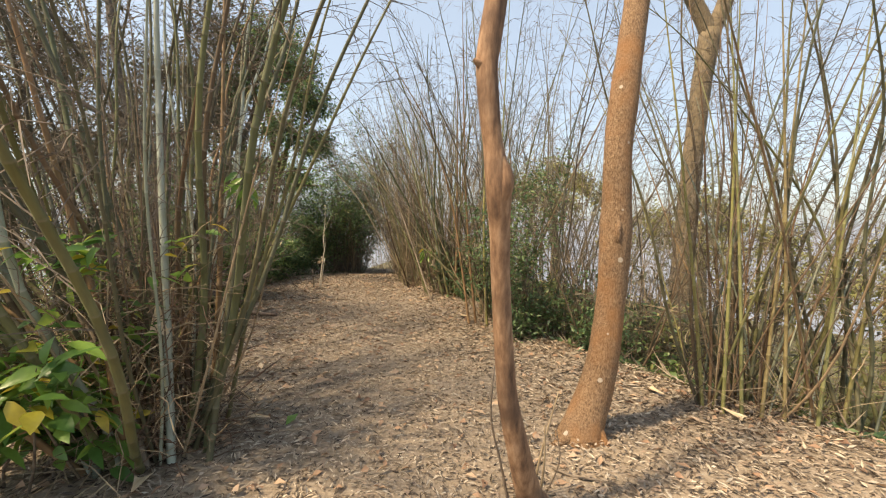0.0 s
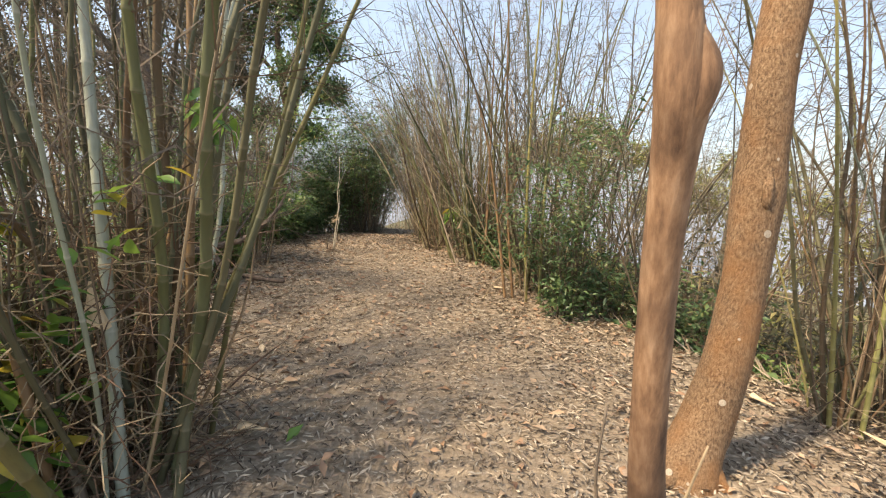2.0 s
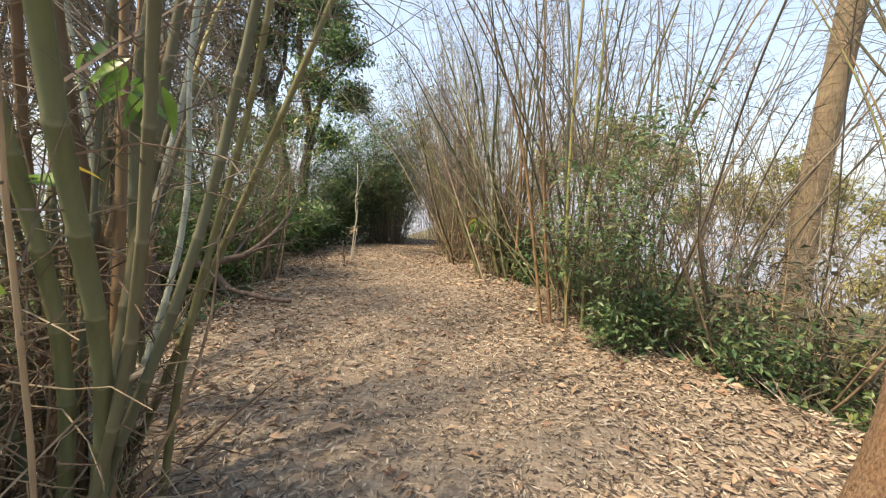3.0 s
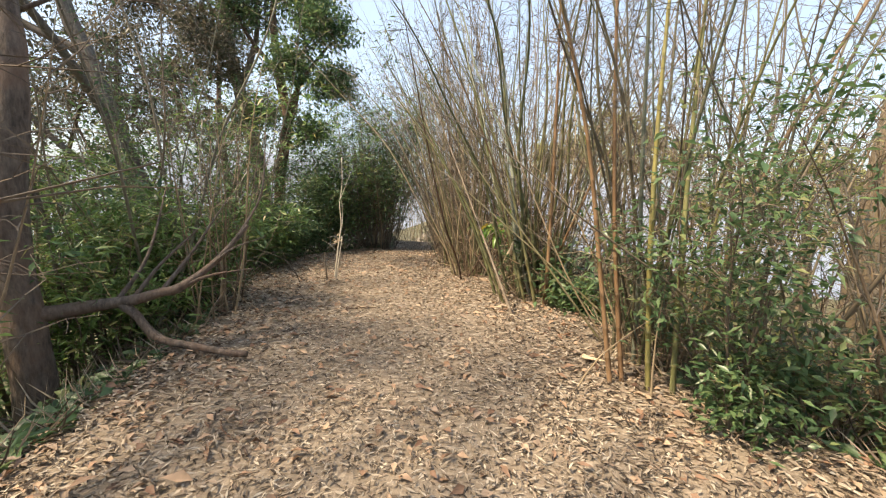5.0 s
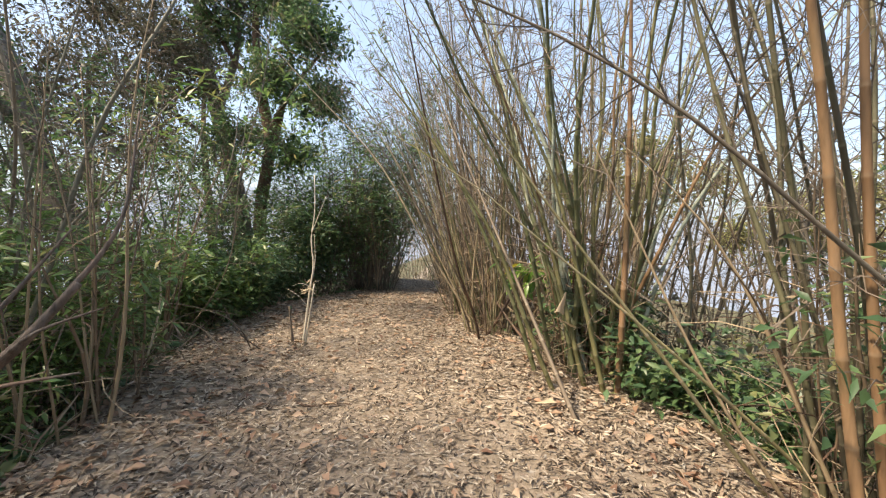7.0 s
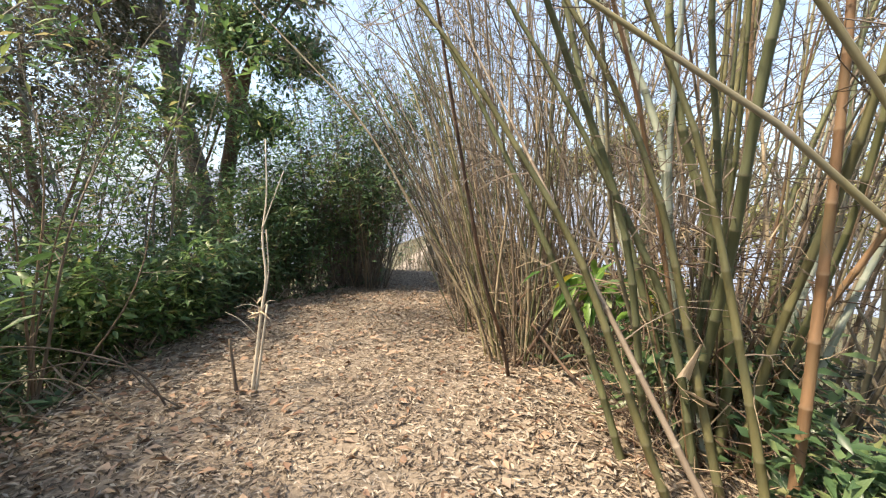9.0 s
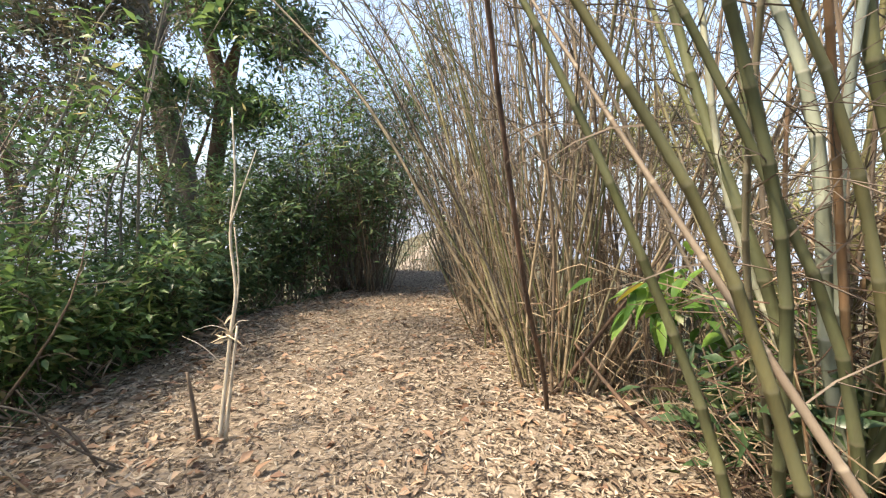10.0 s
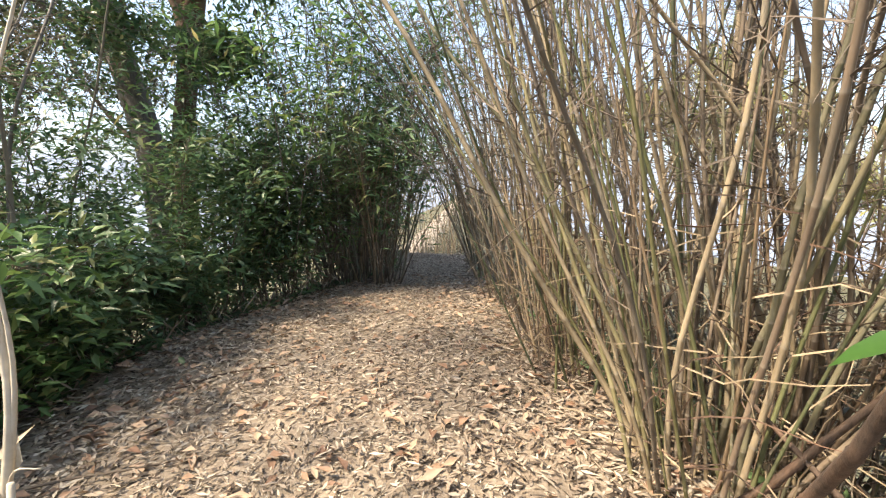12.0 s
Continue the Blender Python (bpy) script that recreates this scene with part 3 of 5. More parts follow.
def tree(base, trunk, limbs, mat, label, seed, crown=None, leaf_mat_used=None, rough=0.05, sides=14, bare=0, group="trees beside the path"):
    """trunk and limbs: points (x, y, z, radius) in the world. crown: clumps (x, y, z, radius, leaves, leaf length)."""
    r = np.random.default_rng(seed)
    t = thing("tree", *base, label, "tree", group)
    b = np.array([*base, 0])
    part("trunk", trunk_mesh("trunk", np.array(trunk) - b, mat, sides, seed, rough), t)
    for k, l in enumerate(limbs):
        part("limb", trunk_mesh("limb", np.array(l) - b, mat, 8, seed + k, rough), t)
    if crown:
        g = Geo()
        pos, along, ln = [], [], []
        for cx, cy, cz, cr, n, size in crown:
            n = int(n * 1.7)
            c = Vector((cx, cy, cz)) - Vector(base)
            tw = max(10, n // 24)
            for _ in range(tw):
                d = Vector((r.normal(), r.normal(), r.normal() * 0.7)).normalized() * cr * r.random() ** 0.45
                p = c + d
                s = c + d * 0.25
                mid = s.lerp(p, 0.5) + Vector((r.normal(), r.normal(), r.normal())) * cr * 0.07
                g.tube([s, mid, p], [0.014, 0.009, 0.003], 3, cap=False)
                for _ in range(n // tw):
                    pos.append(p.lerp(mid, r.random()) + Vector((r.normal(), r.normal(), r.normal())) * cr * 0.13)
                    along.append(Vector((r.normal(), r.normal(), r.normal() * 0.7 - 0.3)))
                    ln.append(size * (0.6 + 0.8 * r.random()))
        part("branchwork", g.mesh("branches", M_TWIG, False), t)["kind"] = "stuff"
        n = len(pos)
        up = np.stack([r.normal(0, 0.6, n), r.normal(0, 0.6, n), np.ones(n)], 1)
        part("crown", leaves_mesh("crown", leaf_mat_used, pos, along, up, ln, np.array(ln) * 0.42), t)["kind"] = "stuff"
    if bare:
        g = Geo()
        top = Vector(trunk[-1][:3]) - Vector(base)
        for _ in range(bare):
            a = r.random() * 6.28
            w = Vector((math.cos(a), math.sin(a), 0.8)).normalized()
            line_pts = [top - Vector((0, 0, 0.9 * r.random()))]
            for k in range(4):
                w = (w + Vector((r.normal(), r.normal(), r.normal())) * 0.25).normalized()
                line_pts.append(line_pts[-1] + w * 0.35)
            g.tube(line_pts, [0.02, 0.015, 0.011, 0.007, 0.003], 5)
        part("branchwork", g.mesh("branches", mat), t)["kind"] = "stuff"
    return t


# the two young trees on the open ground at the start
tree((0.56, 2.72, 0), [(0.60, 2.74, -0.06, 0.1), (0.55, 2.66, 0.05, 0.078), (0.50, 2.58, 0.22, 0.066), (0.452, 2.52, 0.4, 0.06), (0.378, 2.45, 0.71, 0.052), (0.345, 2.42, 1.0, 0.048), (0.318, 2.39, 1.3, 0.047), (0.302, 2.36, 1.55, 0.049), (0.29, 2.33, 1.72, 0.058), (0.278, 2.33, 1.82, 0.058), (0.254, 2.33, 1.96, 0.047),
      (0.232, 2.33, 2.12, 0.048), (0.218, 2.34, 2.3, 0.05), (0.228, 2.36, 2.43, 0.055), (0.26, 2.38, 2.7, 0.051), (0.29, 2.4, 3.3, 0.046), (0.22, 2.45, 4.4, 0.036)],
     [[(0.215, 2.33, 2.28, 0.022), (0.172, 2.31, 2.31, 0.017), (0.155, 2.30, 2.32, 0.006)], [(0.285, 2.32, 1.66, 0.028), (0.312, 2.30, 1.73, 0.036), (0.318, 2.30, 1.80, 0.034), (0.29, 2.31, 1.88, 0.022)]],
     M_BARK_RED, "slender young tree with smooth reddish-brown bark", 31, bare=7, rough=0.05)
tree((1.12, 3.5, 0), [(1.05, 3.45, -0.08, 0.21), (1.08, 3.46, 0.05, 0.165), (1.13, 3.49, 0.18, 0.14), (1.19, 3.52, 0.36, 0.125), (1.25, 3.53, 0.7, 0.112), (1.29, 3.56, 1.1, 0.106), (1.315, 3.6, 1.55, 0.116), (1.315, 3.61, 1.75, 0.11), (1.31, 3.62, 2.1, 0.102), (1.345, 3.66, 2.5, 0.106), (1.42, 3.75, 3.0, 0.1), (1.5, 3.85, 3.6, 0.092), (1.6, 4.0, 4.8, 0.075)],
     [[(1.1, 3.44, 0.16, 0.07), (0.98, 3.38, 0.06, 0.055), (0.88, 3.34, 0.01, 0.032), (0.78, 3.32, -0.02, 0.012)], [(1.15, 3.44, 0.14, 0.06), (1.2, 3.36, 0.03, 0.04), (1.25, 3.3, -0.02, 0.015)], [(1.30, 3.505, 1.62, 0.02), (1.288, 3.486, 1.57, 0.024), (1.29, 3.484, 1.5, 0.023), (1.3, 3.495, 1.46, 0.014)]],
     M_BARK_GRAIN, "leaning tree with rough orange-brown bark and pale lichen spots", 32, bare=7, rough=0.06, sides=18)
# forked tree on the slope
tree((5.8, 10.9, -3.0), [(5.7, 10.9, -3.3, 0.33), (5.75, 10.9, 1, 0.24), (5.92, 10.9, 4.6, 0.22), (6.1, 10.9, 6.4, 0.24)],
     [[(6.08, 10.9, 6.3, 0.2), (5.6, 10.9, 7.2, 0.18), (4.9, 10.8, 8.0, 0.15), (4.0, 10.7, 9.2, 0.09)], [(6.12, 10.9, 6.3, 0.2), (6.45, 10.9, 7.3, 0.18), (6.6, 11.0, 9.0, 0.12), (7.2, 11.1, 10.6, 0.06)]],
     M_BARK_OLIVE, "tall forked tree with pale olive bark among bamboo", 33, rough=0.07)
# trees on the left slope
tree((-6.5, 15.0, -1.6), [(-6.6, 15.0, -1.8, 0.22), (-6.5, 15.0, 0.6, 0.17), (-6.45, 15.0, 1.8, 0.15), (-6.2, 15.0, 3.3, 0.14), (-6.4, 15.0, 4.4, 0.12), (-6.6, 15.1, 6.2, 0.08), (-6.3, 15.1, 8.0, 0.05)],
     [[(-6.3, 15, 3.4, 0.08), (-5.6, 14.8, 4.4, 0.06), (-4.8, 14.6, 5.2, 0.03)], [(-6.45, 15, 2.2, 0.08), (-6.0, 15.0, 3.6, 0.07), (-5.7, 15.1, 5.4, 0.04)], [(-6.5, 15, 4.6, 0.07), (-7.4, 15.2, 5.6, 0.05), (-8.1, 15.3, 6.8, 0.03)]],
     M_BARK_DARK, "dark-trunked evergreen tree above the undergrowth", 34,
     [(-4.9, 14.4, 5.6, 0.9, 1500, 0.13), (-5.6, 14.8, 6.6, 1.2, 2000, 0.13), (-6.6, 15.2, 7.8, 1.4, 2200, 0.13), (-4.7, 14.5, 4.1, 0.75, 1100, 0.13), (-5.9, 14.6, 4.7, 0.9, 1300, 0.13), (-7.6, 15.4, 6.2, 1.1, 1500, 0.13), (-5.4, 14.4, 3.0, 0.7, 800, 0.12), (-6.9, 14.6, 3.4, 0.7, 700, 0.12)], M_DARK_LEAF)
tree((-7.0, 15.2, -2.0), [(-6.9, 15.2, -2.2, 0.3), (-7.05, 15.2, 0.8, 0.24), (-7.15, 15.2, 1.8, 0.21), (-7.45, 15.2, 3.1, 0.19), (-7.9, 15.3, 4.8, 0.15), (-8.3, 15.4, 7.0, 0.1), (-8.3, 15.4, 8.6, 0.06)],
     [[(-7.4, 15.2, 2.9, 0.09), (-8.2, 15.0, 3.7, 0.06), (-9.2, 14.8, 4.3, 0.03)], [(-7.7, 15.3, 4.2, 0.1), (-7.2, 15.3, 5.6, 0.07), (-7.2, 15.3, 7.0, 0.04)], [(-8.0, 15.3, 5.0, 0.1), (-9.4, 15.2, 6.0, 0.07), (-10.6, 15, 6.8, 0.04)]],
     M_BARK_GREY, "stout grey-barked tree leaning over the slope", 35,
     [(-8.3, 15.3, 8.2, 1.6, 2200, 0.12), (-10.4, 15.0, 6.6, 1.4, 1700, 0.12), (-7.2, 15.2, 7.1, 1.1, 1300, 0.12), (-9.2, 14.6, 4.5, 1.0, 1000, 0.12), (-8.6, 15.0, 5.8, 1.1, 1100, 0.12), (-10.2, 14.2, 3.6, 0.9, 700, 0.12), (-8.2, 13.8, 3.2, 0.9, 300, 0.12), (-7.2, 13.6, 4.2, 0.9, 600, 0.12)], M_CROWN_LEAF)
# Its last three crown clumps are added to dapple the path with shade.
tree((-6.5, 10.6, -2.2), [(-6.3, 10.6, -2.4, 0.25), (-6.55, 10.6, 0.6, 0.2), (-6.85, 10.6, 1.2, 0.18), (-7.27, 10.6, 2.2, 0.16), (-7.7, 10.6, 3.5, 0.14), (-8.15, 10.6, 4.6, 0.12), (-8.5, 10.6, 7, 0.08), (-8.7, 10.9, 9, 0.04)],
     [[(-7.3, 10.6, 2.3, 0.08), (-7.0, 9.2, 3.6, 0.06), (-6.6, 7.0, 5.0, 0.03)], [(-7.8, 10.6, 3.7, 0.08), (-9, 10.4, 4.3, 0.06), (-10, 10.2, 5.2, 0.03)], [(-6.9, 10.6, 1.3, 0.08), (-7.9, 10.3, 1.9, 0.06), (-8.8, 10, 3.0, 0.03)]],
     M_BARK_GREY, "leaning grey tree with a thin greyish crown", 36,
     [(-8.7, 9.0, 6.8, 1.4, 950, 0.09), (-6.5, 6.3, 5.2, 1.1, 420, 0.085), (-9.8, 10.1, 5.2, 1.3, 1300, 0.09), (-7.0, 12.6, 4.6, 1.0, 1100, 0.085), (-8.8, 9.9, 3.2, 0.9, 800, 0.085), (-8.0, 6.8, 4.2, 1.0, 500, 0.085), (-7.6, 12.8, 6.0, 1.1, 1300, 0.085), (-8.9, 11.6, 8.6, 1.5, 450, 0.09), (-7.7, 9.6, 8.4, 1.2, 320, 0.09), (-6.6, 9.2, 8.2, 1.3, 480, 0.09)], M_CROWN_LEAF)
# The last two crown clumps here are added high up to shade the path.
tree((-9.0, 8.0, -3.2), [(-9.0, 8.0, -3.4, 0.22), (-9.0, 8.0, 0.5, 0.16), (-8.8, 8.0, 3.0, 0.12), (-8.6, 8.0, 6.0, 0.08), (-8.3, 7.6, 9.0, 0.04)],
     [[(-8.9, 8.0, 2.0, 0.07), (-8.0, 7.8, 3.2, 0.05), (-7.2, 7.6, 4.6, 0.03)]],
     M_BARK_DARK, "slender tree with a thin greyish crown on the slope", 38,
     [(-8.6, 8, 5.8, 1.4, 550, 0.085), (-7.2, 7.6, 4.8, 1.2, 480, 0.085), (-9.6, 7.6, 3.8, 1.2, 900, 0.085), (-8.0, 8.4, 3.0, 0.9, 700, 0.085), (-8.4, 5.6, 8.4, 1.4, 520, 0.09), (-9.3, 8.8, 8.8, 1.6, 500, 0.09)], M_CROWN_LEAF)
# Unseen tree beyond the left edge, added only to shade the path.
tree((-6.4, 4.4, -2.0), [(-6.4, 4.4, -2.2, 0.2), (-6.4, 4.4, 1.0, 0.15), (-6.3, 4.4, 3.4, 0.11), (-6.2, 4.3, 5.6, 0.09), (-6.6, 3.8, 9.0, 0.04)], [[(-6.35, 4.4, 2.6, 0.07), (-5.8, 4.8, 3.8, 0.05), (-5.4, 5.0, 5.0, 0.03)]],
     M_BARK_GREY, "slender tree with a thin greyish crown on the slope", 39,
     [(-6.2, 4.3, 5.6, 1.9, 200, 0.1), (-5.4, 5.6, 5.0, 1.7, 350, 0.1), (-6.9, 3.0, 4.8, 1.8, 250, 0.1), (-5.4, 4.6, 7.5, 1.4, 520, 0.09), (-7.4, 4.0, 8.2, 1.6, 500, 0.09)], M_CROWN_LEAF)
for k, (tx, ty, tz) in enumerate(((-11.5, 12.6, -4.5), (-13.0, 17.0, -5.0), (-11.0, 19.5, -4.0))):
    tree((tx, ty, tz), [(tx, ty, tz - 0.3, 0.24), (tx + 0.2, ty, tz + 4, 0.17), (tx - 0.1, ty, tz + 8, 0.1), (tx, ty, tz + 11, 0.05)],
         [[(tx + 0.1, ty, tz + 5, 0.08), (tx + 1.2, ty - 0.2, tz + 6.5, 0.05), (tx + 2.0, ty - 0.3, tz + 8.2, 0.03)], [(tx, ty, tz + 6, 0.08), (tx - 1.2, ty, tz + 7.4, 0.05), (tx - 2.0, ty, tz + 9, 0.03)]],
         M_BARK_DARK, "tall slope tree with a loose grey-green crown", 45 + k,
         [(tx, ty, tz + 11, 1.7, 1300, 0.13), (tx + 2, ty - 0.3, tz + 8.4, 1.4, 1000, 0.13), (tx - 2, ty, tz + 9.2, 1.4, 900, 0.13), (tx + 0.4, ty - 0.5, tz + 7.4, 1.2, 800, 0.13), (tx + 1.2, ty - 0.6, tz + 5.6, 1.1, 700, 0.13)], M_CROWN_LEAF)
# yellow-green trees down in the valley on the right
for k, (tx, ty, tz, s) in enumerate(((12, 21, -6, 2.0), (17, 17, -8, 2.2), (5.5, 24, -4, 1.7), (20, 9, -9, 2.2))):
    tree((tx, ty, tz), [(tx, ty, tz - 0.5, 0.3), (tx + 0.2, ty, tz + 4, 0.22), (tx, ty + 0.1, tz + 8, 0.12)], [], M_BARK_OLIVE,
         "bushy yellow-green tree down the slope", 40 + k,
         [(tx + dx * s, ty + dy * s, tz + 8 + dz * s, s * k, 620, 0.22) for dx, dy, dz, k in ((0, 0, 0.4, 0.7), (0.9, 0.2, 0.1, 0.6), (-1.0, 0.1, -0.1, 0.75), (0.1, -0.7, -0.6, 0.9), (-0.4, 0.6, -0.4, 0.8), (1.7, -0.2, -0.4, 0.7), (-1.9, 0.2, -0.5, 0.6))], M_HAZED_YELLOW_LEAF, group="valley trees")

# the broken-off limb on the left edge, held by a dark stem
tree((-4.05, 6.1, -0.6), [(-4.0, 6.1, -0.75, 0.15), (-4.05, 6.1, 0.3, 0.13), (-4.1, 6.1, 1.2, 0.115), (-4.05, 6.2, 2.2, 0.09), (-4.15, 6.3, 3.0, 0.05)],
     [[(-4.05, 6.1, 0.5, 0.07), (-3.8, 6.3, 0.53, 0.05), (-3.5, 6.45, 0.57, 0.046), (-3.3, 6.49, 0.63, 0.04), (-3.14, 6.54, 0.68, 0.036), (-2.92, 6.68, 0.88, 0.026), (-2.7, 6.8, 1.18, 0.016)],
      [(-3.3, 6.5, 0.62, 0.02), (-3.2, 6.8, 0.95, 0.012), (-3.05, 7.1, 1.4, 0.005)], [(-3.14, 6.54, 0.68, 0.018), (-2.9, 6.6, 0.78, 0.01), (-2.6, 6.7, 0.83, 0.004)], [(-3.5, 6.45, 0.57, 0.02), (-3.35, 6.6, 0.85, 0.013), (-3.1, 6.75, 1.15, 0.005)],
      [(-2.78, 6.76, 1.07, 0.014), (-2.68, 7.0, 1.45, 0.009), (-2.7, 7.15, 2.0, 0.004)], [(-3.6, 6.4, 0.55, 0.02), (-3.55, 6.7, 0.9, 0.013), (-3.65, 7.1, 1.5, 0.005)], [(-2.95, 6.66, 0.85, 0.013), (-2.75, 6.66, 1.0, 0.007), (-2.5, 6.72, 1.1, 0.003)],
      [(-3.58, 6.42, 0.55, 0.036), (-3.45, 6.42, 0.46, 0.036), (-3.33, 6.42, 0.32, 0.034), (-3.2, 6.43, 0.25, 0.03), (-2.95, 6.47, 0.2, 0.032), (-2.72, 6.45, 0.18, 0.027), (-2.55, 6.47, 0.17, 0.026)]],
     M_BARK_WORN, "dark stem with a broken limb hanging onto the path", 37, bare=5, rough=0.12)

